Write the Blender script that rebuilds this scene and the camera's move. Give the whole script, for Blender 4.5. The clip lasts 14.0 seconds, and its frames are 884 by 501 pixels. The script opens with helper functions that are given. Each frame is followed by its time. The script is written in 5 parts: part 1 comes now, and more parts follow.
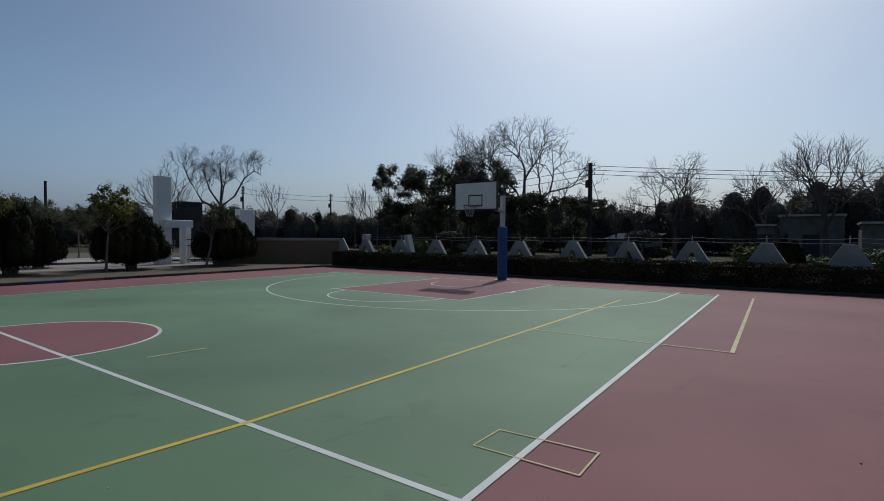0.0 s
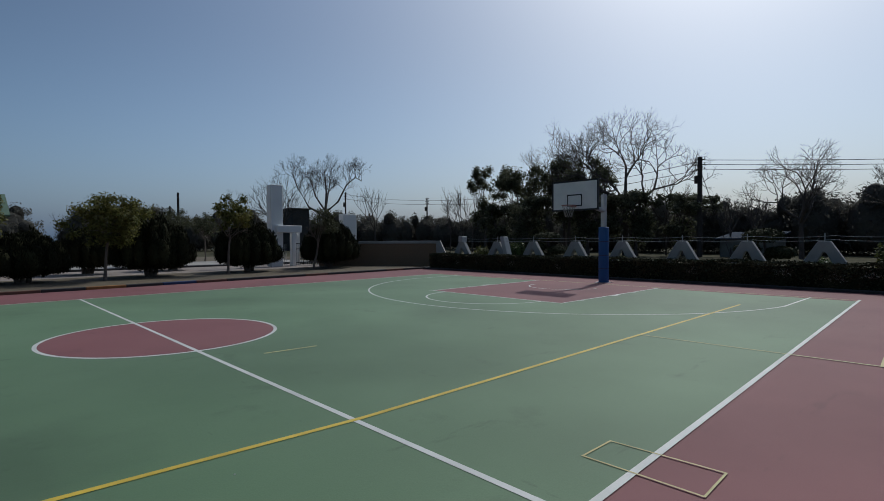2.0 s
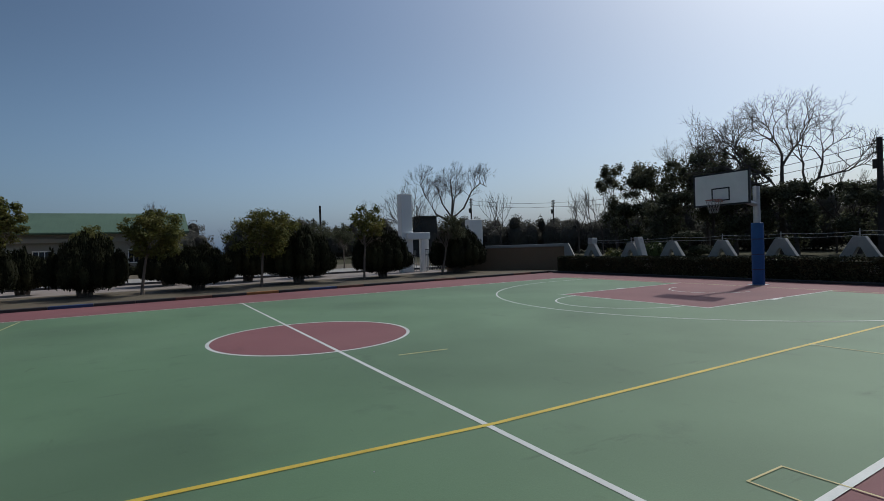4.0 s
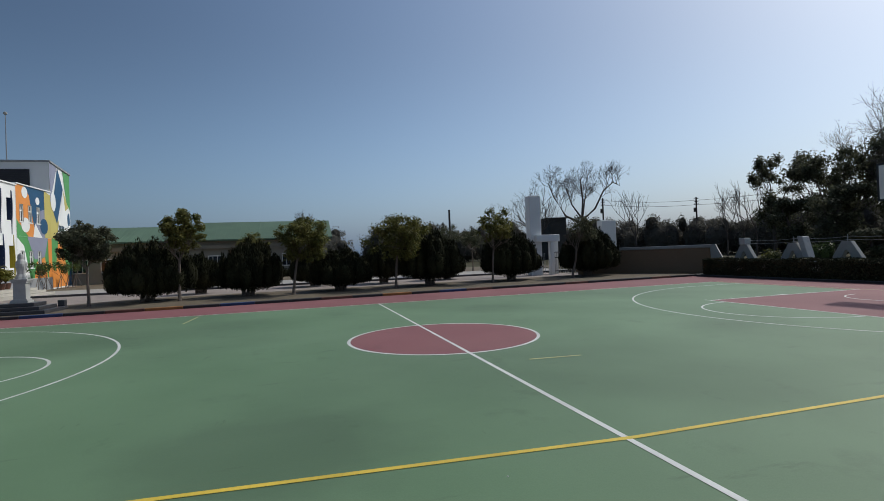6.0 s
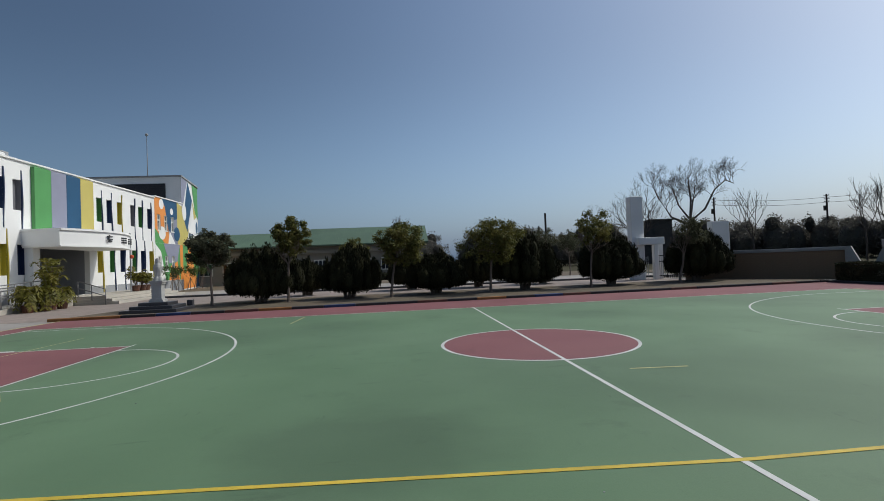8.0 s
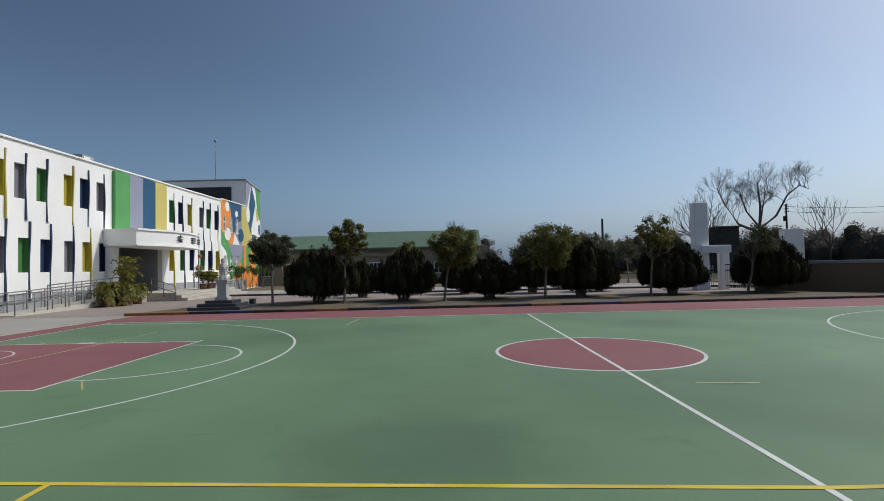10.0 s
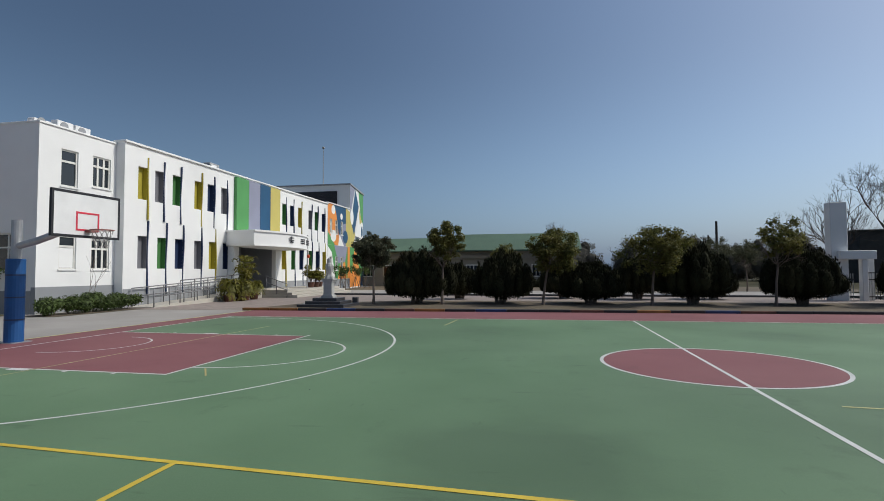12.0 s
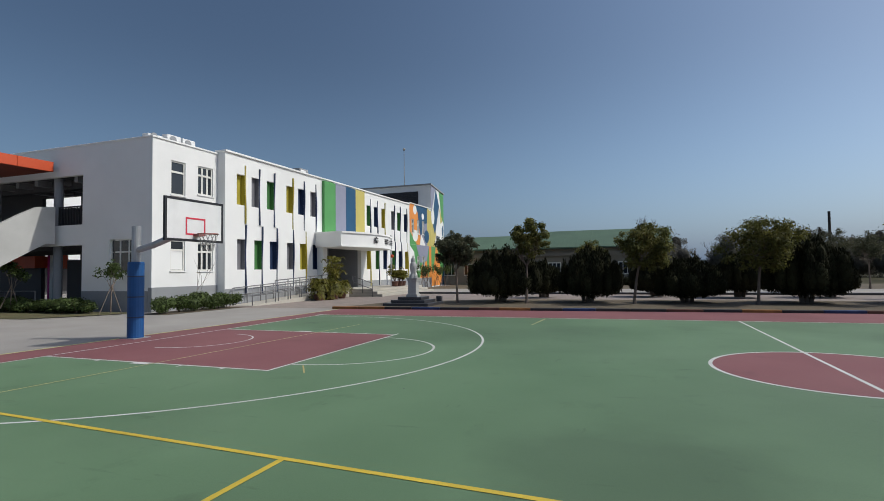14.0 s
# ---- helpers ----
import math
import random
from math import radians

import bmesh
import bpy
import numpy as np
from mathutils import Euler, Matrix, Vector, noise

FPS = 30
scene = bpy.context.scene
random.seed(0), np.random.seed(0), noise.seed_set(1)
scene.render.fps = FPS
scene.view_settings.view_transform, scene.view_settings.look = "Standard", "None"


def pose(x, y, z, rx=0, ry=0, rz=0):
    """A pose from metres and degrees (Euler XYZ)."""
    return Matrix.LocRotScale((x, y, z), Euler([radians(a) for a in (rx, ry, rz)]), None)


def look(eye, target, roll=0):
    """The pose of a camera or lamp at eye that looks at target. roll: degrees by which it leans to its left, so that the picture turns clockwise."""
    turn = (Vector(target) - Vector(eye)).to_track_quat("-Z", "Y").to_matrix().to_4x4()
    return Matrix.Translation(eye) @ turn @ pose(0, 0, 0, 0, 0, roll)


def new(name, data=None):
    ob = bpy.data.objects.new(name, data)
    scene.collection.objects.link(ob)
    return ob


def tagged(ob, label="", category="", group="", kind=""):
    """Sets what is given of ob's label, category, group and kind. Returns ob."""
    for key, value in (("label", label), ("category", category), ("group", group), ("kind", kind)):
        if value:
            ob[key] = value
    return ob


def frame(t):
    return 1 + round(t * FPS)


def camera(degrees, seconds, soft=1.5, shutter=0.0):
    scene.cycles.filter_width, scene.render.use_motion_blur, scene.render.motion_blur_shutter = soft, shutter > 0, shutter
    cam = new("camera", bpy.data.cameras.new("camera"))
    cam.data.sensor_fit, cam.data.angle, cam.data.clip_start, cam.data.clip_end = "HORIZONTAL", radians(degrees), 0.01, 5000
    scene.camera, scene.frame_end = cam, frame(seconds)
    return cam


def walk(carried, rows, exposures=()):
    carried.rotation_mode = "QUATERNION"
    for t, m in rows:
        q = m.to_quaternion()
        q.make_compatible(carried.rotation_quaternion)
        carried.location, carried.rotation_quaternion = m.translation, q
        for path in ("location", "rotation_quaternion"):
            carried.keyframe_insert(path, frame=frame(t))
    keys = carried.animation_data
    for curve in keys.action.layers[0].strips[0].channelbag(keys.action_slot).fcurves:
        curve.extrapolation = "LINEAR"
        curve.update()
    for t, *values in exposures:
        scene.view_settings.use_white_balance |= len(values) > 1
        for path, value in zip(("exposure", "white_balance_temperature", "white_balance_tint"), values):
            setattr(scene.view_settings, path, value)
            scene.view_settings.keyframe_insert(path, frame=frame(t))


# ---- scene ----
cam = camera(80.78, 14.0, soft=0.8)
PATH = [
    (0.0, pose(-2.697, -9.895, 1.627, 88.58, -0.33, -53.88)),
    (0.5, pose(-2.698, -9.871, 1.626, 88.67, -0.33, -52.21)),
    (1.0, pose(-2.694, -9.853, 1.622, 88.74, -0.17, -49.30)),
    (1.5, pose(-2.675, -9.819, 1.620, 88.62, 0.01, -46.42)),
    (2.0, pose(-2.691, -9.798, 1.622, 88.80, 0.32, -43.46)),
    (2.5, pose(-2.667, -9.765, 1.608, 89.05, 0.39, -40.55)),
    (3.0, pose(-2.681, -9.758, 1.614, 89.05, 0.52, -36.95)),
    (3.5, pose(-2.653, -9.729, 1.601, 89.27, 1.18, -33.22)),
    (6.0, pose(-2.673, -9.658, 1.596, 90.37, 2.19, -15.64)),
    (6.5, pose(-2.669, -9.670, 1.604, 90.49, 1.85, -11.94)),
    (7.0, pose(-2.593, -9.641, 1.578, 90.79, 2.23, -8.99)),
    (9.5, pose(-2.676, -9.601, 1.597, 91.72, 1.31, -1.25)),
    (10.0, pose(-2.676, -9.582, 1.591, 91.88, 1.18, 0.64)),
    (10.5, pose(-2.612, -9.579, 1.565, 91.84, 0.92, 3.46)),
    (11.0, pose(-2.690, -9.506, 1.584, 92.13, 0.88, 5.54)),
    (11.5, pose(-2.730, -9.456, 1.574, 92.15, 0.49, 8.44)),
    (12.0, pose(-2.756, -9.418, 1.559, 92.33, 0.19, 11.19)),
    (12.5, pose(-2.819, -9.389, 1.575, 92.19, 0.34, 12.70)),
    (13.0, pose(-2.858, -9.368, 1.561, 92.23, 0.08, 14.27)),
    (13.5, pose(-2.839, -9.342, 1.504, 92.42, 0.35, 17.27)),
    (14.0, pose(-2.972, -9.290, 1.558, 92.25, 0.73, 19.92)),
]
walk(cam, PATH, [(0.0, -0.66, 6240, 5), (3.5, -0.51, 6340, 5), (6.0, -0.18, 6530, 6), (7.0, -0.17, 6580, 6), (9.5, -0.08, 6640, 7), (14.0, -0.05, 6640, 7)])

# ---- light ----
SUN_EL, SUN_HEAD = 46.0, 15.5          # degrees: height, and heading from +x towards +y
world = bpy.data.worlds.new("sky")
scene.world = world
world.use_nodes = True
wn = world.node_tree
sky = wn.nodes.new("ShaderNodeTexSky")
sky.sky_type, sky.sun_disc = "NISHITA", False
sky.sun_elevation, sky.sun_rotation = radians(SUN_EL), radians(90 - SUN_HEAD)
sky.air_density, sky.dust_density, sky.ozone_density = 1.1, 3.7, 6.0
# pale blue haze low over the horizon
wc = wn.nodes.new("ShaderNodeTexCoord")
wz = wn.nodes.new("ShaderNodeSeparateXYZ")
wr = wn.nodes.new("ShaderNodeMapRange")
wr.interpolation_type = "SMOOTHSTEP"
wr.inputs["From Min"].default_value, wr.inputs["From Max"].default_value = 0.0, 0.40
wr.inputs["To Min"].default_value, wr.inputs["To Max"].default_value = 1.0, 0.0
wm = wn.nodes.new("ShaderNodeMix")
wm.data_type, wm.blend_type = "RGBA", "ADD"
wm.inputs["B"].default_value = (0.76, 1.34, 2.42, 1)
wn.links.new(wc.outputs["Generated"], wz.inputs["Vector"])
wn.links.new(wz.outputs["Z"], wr.inputs["Value"])
wn.links.new(wr.outputs["Result"], wm.inputs["Factor"])
wn.links.new(sky.outputs["Color"], wm.inputs["A"])
# deeper blue away from the sun
wd = wn.nodes.new("ShaderNodeVectorMath")
wd.operation = "DOT_PRODUCT"
wd.inputs[1].default_value = (math.cos(radians(SUN_HEAD)), math.sin(radians(SUN_HEAD)), 0)
ws = wn.nodes.new("ShaderNodeMapRange")
ws.interpolation_type = "SMOOTHSTEP"
ws.inputs["From Min"].default_value, ws.inputs["From Max"].default_value = -0.45, 0.6
ws.inputs["To Min"].default_value, ws.inputs["To Max"].default_value = 0.74, 1.11
wf = wn.nodes.new("ShaderNodeMix")
wf.data_type, wf.blend_type = "RGBA", "MULTIPLY"
wf.inputs["Factor"].default_value = 1.0
wn.links.new(wc.outputs["Generated"], wd.inputs[0])
wn.links.new(wd.outputs["Value"], ws.inputs["Value"])
wn.links.new(wm.outputs["Result"], wf.inputs["A"])
wn.links.new(ws.outputs["Result"], wf.inputs["B"])
wn.links.new(wf.outputs["Result"], wn.nodes["Background"].inputs["Color"])
wn.nodes["Background"].inputs["Strength"].default_value = 0.098
sun = new("sun", bpy.data.lights.new("sun", "SUN"))
sun.data.energy, sun.data.angle, sun.data.color = 2.6, radians(0.55), (1.0, 0.97, 0.93)
sx, sy = math.cos(radians(SUN_HEAD)), math.sin(radians(SUN_HEAD))
sun.matrix_world = look((60 * sx, 60 * sy, 60 * math.tan(radians(SUN_EL))), (0, 0, 0))


# ---- materials ----
def mat(name, colour, rough=0.7, scale=6.0, vary=0.12, fine=60.0, bump=0.15, metal=0.0, tint=None, island=0.0, stain=0.0):
    """Painted, grown or cast surface: broad and fine mottling, relief and wear; tint is the second colour of the broad mottling."""
    m = bpy.data.materials.new(name)
    m.use_nodes = True
    nt = m.node_tree
    b = nt.nodes["Principled BSDF"]
    b.inputs["Roughness"].default_value, b.inputs["Metallic"].default_value = rough, metal
    geo = nt.nodes.new("ShaderNodeTexCoord")
    def tex(s, detail):
        n = nt.nodes.new("ShaderNodeTexNoise")
        n.inputs["Scale"].default_value, n.inputs["Detail"].default_value = s, detail
        nt.links.new(geo.outputs["Object"], n.inputs["Vector"])
        return n
    broad, grain = tex(scale, 4), tex(fine, 3)
    lo = [c * (1 - vary) for c in colour]
    hi = list(tint) if tint else [min(1, c * (1 + vary)) for c in colour]
    ramp = nt.nodes.new("ShaderNodeValToRGB")
    ramp.color_ramp.elements[0].position, ramp.color_ramp.elements[1].position = 0.32, 0.68
    ramp.color_ramp.elements[0].color, ramp.color_ramp.elements[1].color = (*lo, 1), (*hi, 1)
    nt.links.new(broad.outputs["Fac"], ramp.inputs["Fac"])
    mix = nt.nodes.new("ShaderNodeMix")
    mix.data_type, mix.blend_type = "RGBA", "MULTIPLY"
    mix.inputs["Factor"].default_value = 1.0
    g = nt.nodes.new("ShaderNodeMapRange")
    g.inputs["To Min"].default_value, g.inputs["To Max"].default_value = 1 - vary, 1 + vary
    nt.links.new(grain.outputs["Fac"], g.inputs["Value"])
    nt.links.new(ramp.outputs["Color"], mix.inputs["A"])
    nt.links.new(g.outputs["Result"], mix.inputs["B"])
    out = mix.outputs["Result"]
    if island:
        gi = nt.nodes.new("ShaderNodeNewGeometry")
        r = nt.nodes.new("ShaderNodeMapRange")
        r.inputs["To Min"].default_value, r.inputs["To Max"].default_value = 1 - island, 1 + island
        nt.links.new(gi.outputs["Random Per Island"], r.inputs["Value"])
        mx = nt.nodes.new("ShaderNodeMix")
        mx.data_type, mx.blend_type = "RGBA", "MULTIPLY"
        mx.inputs["Factor"].default_value = 1.0
        nt.links.new(out, mx.inputs["A"])
        nt.links.new(r.outputs["Result"], mx.inputs["B"])
        out = mx.outputs["Result"]
    if stain:
        st = tex(scale * 0.35, 6)
        sr = nt.nodes.new("ShaderNodeMapRange")
        sr.inputs["From Min"].default_value, sr.inputs["From Max"].default_value = 0.45, 0.75
        sr.inputs["To Min"].default_value, sr.inputs["To Max"].default_value = 1.0, 1 - stain
        nt.links.new(st.outputs["Fac"], sr.inputs["Value"])
        mx = nt.nodes.new("ShaderNodeMix")
        mx.data_type, mx.blend_type = "RGBA", "MULTIPLY"
        mx.inputs["Factor"].default_value = 1.0
        nt.links.new(out, mx.inputs["A"])
        nt.links.new(sr.outputs["Result"], mx.inputs["B"])
        out = mx.outputs["Result"]
    nt.links.new(out, b.inputs["Base Color"])
    if bump:
        bp = nt.nodes.new("ShaderNodeBump")
        bp.inputs["Strength"].default_value, bp.inputs["Distance"].default_value = bump, 0.01
        nt.links.new(grain.outputs["Fac"], bp.inputs["Height"])
        nt.links.new(bp.outputs["Normal"], b.inputs["Normal"])
    return m


M_GREEN = mat("green court coating", (0.112, 0.203, 0.103), 0.7, 0.35, 0.10, 90, 0.12, tint=(0.135, 0.228, 0.124), stain=0.34)
M_RED = mat("red court coating", (0.215, 0.074, 0.080), 0.78, 0.4, 0.10, 90, 0.12, tint=(0.24, 0.092, 0.095), stain=0.18)
M_LINE = mat("white line paint", (0.62, 0.63, 0.60), 0.6, 2.0, 0.08, 70, 0.05, stain=0.2)
M_YELLOW = mat("yellow line paint", (0.60, 0.445, 0.05), 0.6, 2.0, 0.12, 70, 0.05, stain=0.2)
M_FAINT = mat("worn pale yellow line paint", (0.46, 0.44, 0.20), 0.6, 3.0, 0.2, 70, 0.05, stain=0.3)
M_TAPE = mat("pale yellow tape", (0.44, 0.37, 0.13), 0.55, 3.0, 0.15, 70, 0.03, stain=0.25)
M_DUST = mat("dry earth and thin grass", (0.165, 0.122, 0.082), 0.95, 1.6, 0.3, 25, 0.6, tint=(0.125, 0.103, 0.064), stain=0.3)
M_FAR = mat("far field", (0.06, 0.062, 0.032), 0.98, 0.3, 0.3, 8, 0.3, tint=(0.085, 0.075, 0.045))
M_PAVE = mat("pale concrete paving", (0.32, 0.30, 0.275), 0.85, 0.5, 0.08, 40, 0.2, stain=0.15)
M_BRICKPAVE = mat("dusty red block paving", (0.26, 0.215, 0.19), 0.85, 3.0, 0.12, 30, 0.3, stain=0.15)
M_WHITE = mat("white wall paint", (0.78, 0.78, 0.76), 0.7, 0.6, 0.03, 50, 0.08, stain=0.06)
M_PLINTH = mat("grey plinth render", (0.27, 0.28, 0.29), 0.8, 1.0, 0.06, 50, 0.1, stain=0.1)
M_BROWN = mat("brown tiled wall", (0.22, 0.145, 0.085), 0.7, 1.0, 0.15, 30, 0.2)
M_CONC = mat("weathered concrete", (0.33, 0.33, 0.315), 0.85, 1.5, 0.12, 40, 0.25, stain=0.3)
M_HEDGE = mat("clipped hedge leaves", (0.046, 0.056, 0.028), 0.85, 1.2, 0.3, 40, 0.0, tint=(0.085, 0.078, 0.042), island=0.3)
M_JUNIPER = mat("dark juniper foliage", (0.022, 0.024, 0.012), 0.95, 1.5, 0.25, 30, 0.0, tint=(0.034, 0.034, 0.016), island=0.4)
M_LEAF = mat("olive tree leaves", (0.115, 0.130, 0.035), 0.6, 1.2, 0.25, 30, 0.0, tint=(0.18, 0.165, 0.05), island=0.5)
M_LEAFDK = mat("dark tree leaves", (0.105, 0.115, 0.07), 0.6, 0.3, 0.3, 10, 0.0, tint=(0.12, 0.12, 0.075), island=0.5)
M_WOOD = mat("winter woodland", (0.145, 0.14, 0.122), 0.9, 0.25, 0.3, 6, 0.0, tint=(0.17, 0.16, 0.135), island=0.3)


def thin_leaf(m, share=0.4):
    """Lets some of the light through, as thin leaves do."""
    nt = m.node_tree
    b = nt.nodes["Principled BSDF"]
    out = nt.nodes["Material Output"]
    tr = nt.nodes.new("ShaderNodeBsdfTranslucent")
    mx = nt.nodes.new("ShaderNodeMixShader")
    mx.inputs["Fac"].default_value = share
    nt.links.new(b.inputs["Base Color"].links[0].from_socket, tr.inputs["Color"])
    nt.links.new(b.outputs["BSDF"], mx.inputs[1])
    nt.links.new(tr.outputs["BSDF"], mx.inputs[2])
    nt.links.new(mx.outputs["Shader"], out.inputs["Surface"])
    b.inputs["Specular IOR Level"].default_value = 0.2


thin_leaf(M_LEAF)
thin_leaf(M_LEAFDK, 0.45)
thin_leaf(M_WOOD, 0.5)
M_BARK = mat("grey bark", (0.16, 0.125, 0.10), 0.9, 4.0, 0.2, 40, 0.4)
M_BARKDK = mat("dark winter twigs", (0.085, 0.070, 0.062), 0.9, 2.0, 0.2, 20, 0.2)
M_BLUE = mat("blue pole padding", (0.006, 0.074, 0.235), 0.6, 2.0, 0.1, 40, 0.1)
M_STEEL = mat("galvanised steel", (0.42, 0.43, 0.44), 0.4, 5.0, 0.08, 60, 0.05, metal=0.6)
M_RAIL = mat("dull grey steel rail", (0.20, 0.20, 0.205), 0.5, 5.0, 0.1, 60, 0.05, metal=0.3)
M_BLACK = mat("black paint", (0.015, 0.015, 0.018), 0.5, 5.0, 0.1, 60, 0.05)
M_BOARD = mat("white backboard", (0.74, 0.74, 0.73), 0.45, 3.0, 0.04, 60, 0.03, stain=0.08)
def patch_stain(m, x, y, r, depth):
    """A broad dark worn patch of irregular outline on the court coating."""
    nt = m.node_tree
    b = nt.nodes["Principled BSDF"]
    src = b.inputs["Base Color"].links[0].from_socket
    co = nt.nodes.new("ShaderNodeTexCoord")
    d = nt.nodes.new("ShaderNodeVectorMath")
    d.operation = "DISTANCE"
    d.inputs[1].default_value = (x, y, 0)
    nz = nt.nodes.new("ShaderNodeTexNoise")
    nz.inputs["Scale"].default_value, nz.inputs["Detail"].default_value = 1.6, 5
    add = nt.nodes.new("ShaderNodeMath")
    add.operation = "MULTIPLY_ADD"
    add.inputs[1].default_value = 1.1
    mr = nt.nodes.new("ShaderNodeMapRange")
    mr.inputs["From Min"].default_value, mr.inputs["From Max"].default_value = r, r + 0.7
    mr.inputs["To Min"].default_value, mr.inputs["To Max"].default_value = 1 - depth, 1.0
    mx = nt.nodes.new("ShaderNodeMix")
    mx.data_type, mx.blend_type = "RGBA", "MULTIPLY"
    mx.inputs["Factor"].default_value = 1.0
    nt.links.new(co.outputs["Object"], d.inputs[0])
    nt.links.new(co.outputs["Object"], nz.inputs["Vector"])
    nt.links.new(nz.outputs["Fac"], add.inputs[0])
    nt.links.new(d.outputs["Value"], add.inputs[2])
    nt.links.new(add.outputs["Value"], mr.inputs["Value"])
    nt.links.new(src, mx.inputs["A"])
    nt.links.new(mr.outputs["Result"], mx.inputs["B"])
    nt.links.new(mx.outputs["Result"], b.inputs["Base Color"])


patch_stain(M_GREEN, -3.0, -5.05, 1.3, 0.24)
patch_stain(M_GREEN, -4.3, 4.6, 1.1, 0.16)
patch_stain(M_GREEN, 2.6, 4.2, 1.2, 0.13)
patch_stain(M_GREEN, 5.2, -1.2, 1.0, 0.08)
patch_stain(M_GREEN, -7.5, -5.2, 0.8, 0.12)
patch_stain(M_GREEN, -1.6, 5.4, 0.5, 0.2)
def scuffs(m, dark=0.8):
    """Thin dark rubbed streaks and smears scattered over a coating."""
    nt = m.node_tree
    b = nt.nodes["Principled BSDF"]
    src = b.inputs["Base Color"].links[0].from_socket
    co = nt.nodes.new("ShaderNodeTexCoord")
    for size, lo, hi in (((0.9, 3.6, 1), 0.64, 0.72), ((5.0, 1.3, 1), 0.68, 0.74), ((1.7, 1.4, 1), 0.60, 0.75)):
        mp = nt.nodes.new("ShaderNodeMapping")
        mp.inputs["Scale"].default_value = size
        mp.inputs["Location"].default_value = (size[1], size[0] * 2, 0.3)
        nz = nt.nodes.new("ShaderNodeTexNoise")
        nz.inputs["Scale"].default_value, nz.inputs["Detail"].default_value, nz.inputs["Roughness"].default_value = 1.0, 7, 0.62
        mr = nt.nodes.new("ShaderNodeMapRange")
        mr.inputs["From Min"].default_value, mr.inputs["From Max"].default_value = lo, hi
        mr.inputs["To Min"].default_value, mr.inputs["To Max"].default_value = 1.0, dark
        mx = nt.nodes.new("ShaderNodeMix")
        mx.data_type, mx.blend_type = "RGBA", "MULTIPLY"
        mx.inputs["Factor"].default_value = 1.0
        nt.links.new(co.outputs["Object"], mp.inputs["Vector"])
        nt.links.new(mp.outputs["Vector"], nz.inputs["Vector"])
        nt.links.new(nz.outputs["Fac"], mr.inputs["Value"])
        nt.links.new(src, mx.inputs["A"])
        nt.links.new(mr.outputs["Result"], mx.inputs["B"])
        src = mx.outputs["Result"]
    nt.links.new(src, b.inputs["Base Color"])


scuffs(M_GREEN, 0.78)
scuffs(M_RED, 0.85)
for m in (M_JUNIPER, M_LEAFDK, M_HEDGE, M_FAR, M_WOOD):
    m.node_tree.nodes["Principled BSDF"].inputs["Specular IOR Level"].default_value = 0.12
M_DARK = mat("dark void paint", (0.03, 0.03, 0.035), 0.7, 2.0, 0.1, 40, 0.05)


# ---- builders ----
def box(bm, x0, x1, y0, y1, z0, z1):
    v = [bm.verts.new((x, y, z)) for x in (x0, x1) for y in (y0, y1) for z in (z0, z1)]
    for f in ((0, 1, 3, 2), (4, 6, 7, 5), (0, 4, 5, 1), (2, 3, 7, 6), (0, 2, 6, 4), (1, 5, 7, 3)):
        bm.faces.new([v[i] for i in f])
    return v


def prism(bm, pts, z0, z1):
    """Upright prism over a plan polygon given anticlockwise."""
    a = [bm.verts.new((x, y, z0)) for x, y in pts]
    b = [bm.verts.new((x, y, z1)) for x, y in pts]
    n = len(pts)
    bm.faces.new(a[::-1])
    bm.faces.new(b)
    for i in range(n):
        bm.faces.new((a[i], a[(i + 1) % n], b[(i + 1) % n], b[i]))


def tube(bm, pts, radii, sides=6, cap=True):
    """Tapered tube along points."""
    rings = []
    for i, p in enumerate(pts):
        p = Vector(p)
        d = (Vector(pts[min(i + 1, len(pts) - 1)]) - Vector(pts[max(i - 1, 0)])).normalized()
        u = d.orthogonal().normalized() if abs(d.z) < 0.9 else d.cross(Vector((1, 0, 0))).normalized()
        w = d.cross(u)
        r = radii[i] if isinstance(radii, (list, tuple)) else radii
        rings.append([bm.verts.new(p + r * (math.cos(a) * u + math.sin(a) * w)) for a in (2 * math.pi * k / sides for k in range(sides))])
    for a, b in zip(rings, rings[1:]):
        for k in range(sides):
            bm.faces.new((a[k], a[(k + 1) % sides], b[(k + 1) % sides], b[k]))
    if cap and sides > 2:
        bm.faces.new(rings[0][::-1])
        bm.faces.new(rings[-1])


def bevelled(bm, w=0.01):
    bmesh.ops.bevel(bm, geom=bm.edges[:], offset=w, segments=1, affect="EDGES")
    return bm


def done(name, bm, material, smooth=False):
    bmesh.ops.recalc_face_normals(bm, faces=bm.faces[:])
    me = bpy.data.meshes.new(name)
    bm.to_mesh(me)
    bm.free()
    me.materials.append(material)
    if smooth:
        me.shade_smooth()
    return me


def part(name, bm, material, parent=None, label="", smooth=False):
    ob = new(name, done(name, bm, material, smooth))
    if parent:
        ob.parent = parent
    return tagged(ob, label)


def boxpart(name, b, material, parent=None, label="", bevel=0.0):
    bm = bmesh.new()
    box(bm, *b)
    if bevel:
        bevelled(bm, bevel)
    return part(name, bm, material, parent, label)


def thing(name, m, label, category, group="", kind=""):
    ob = new(name)
    ob.matrix_world = m
    return tagged(ob, label, category, group, kind)


def structure(ob, label, category):
    return tagged(ob, label, category, "", "structure")


# ---- ground and court ----
HL = 13.9                              # half length of the court


def kerb_y(x):
    """Plan line of the kerb under the trees."""
    return 10.95 + 0.06 * x


def far_y(x):
    """Plan line of the far side line."""
    return 7.7 + 0.03 * x


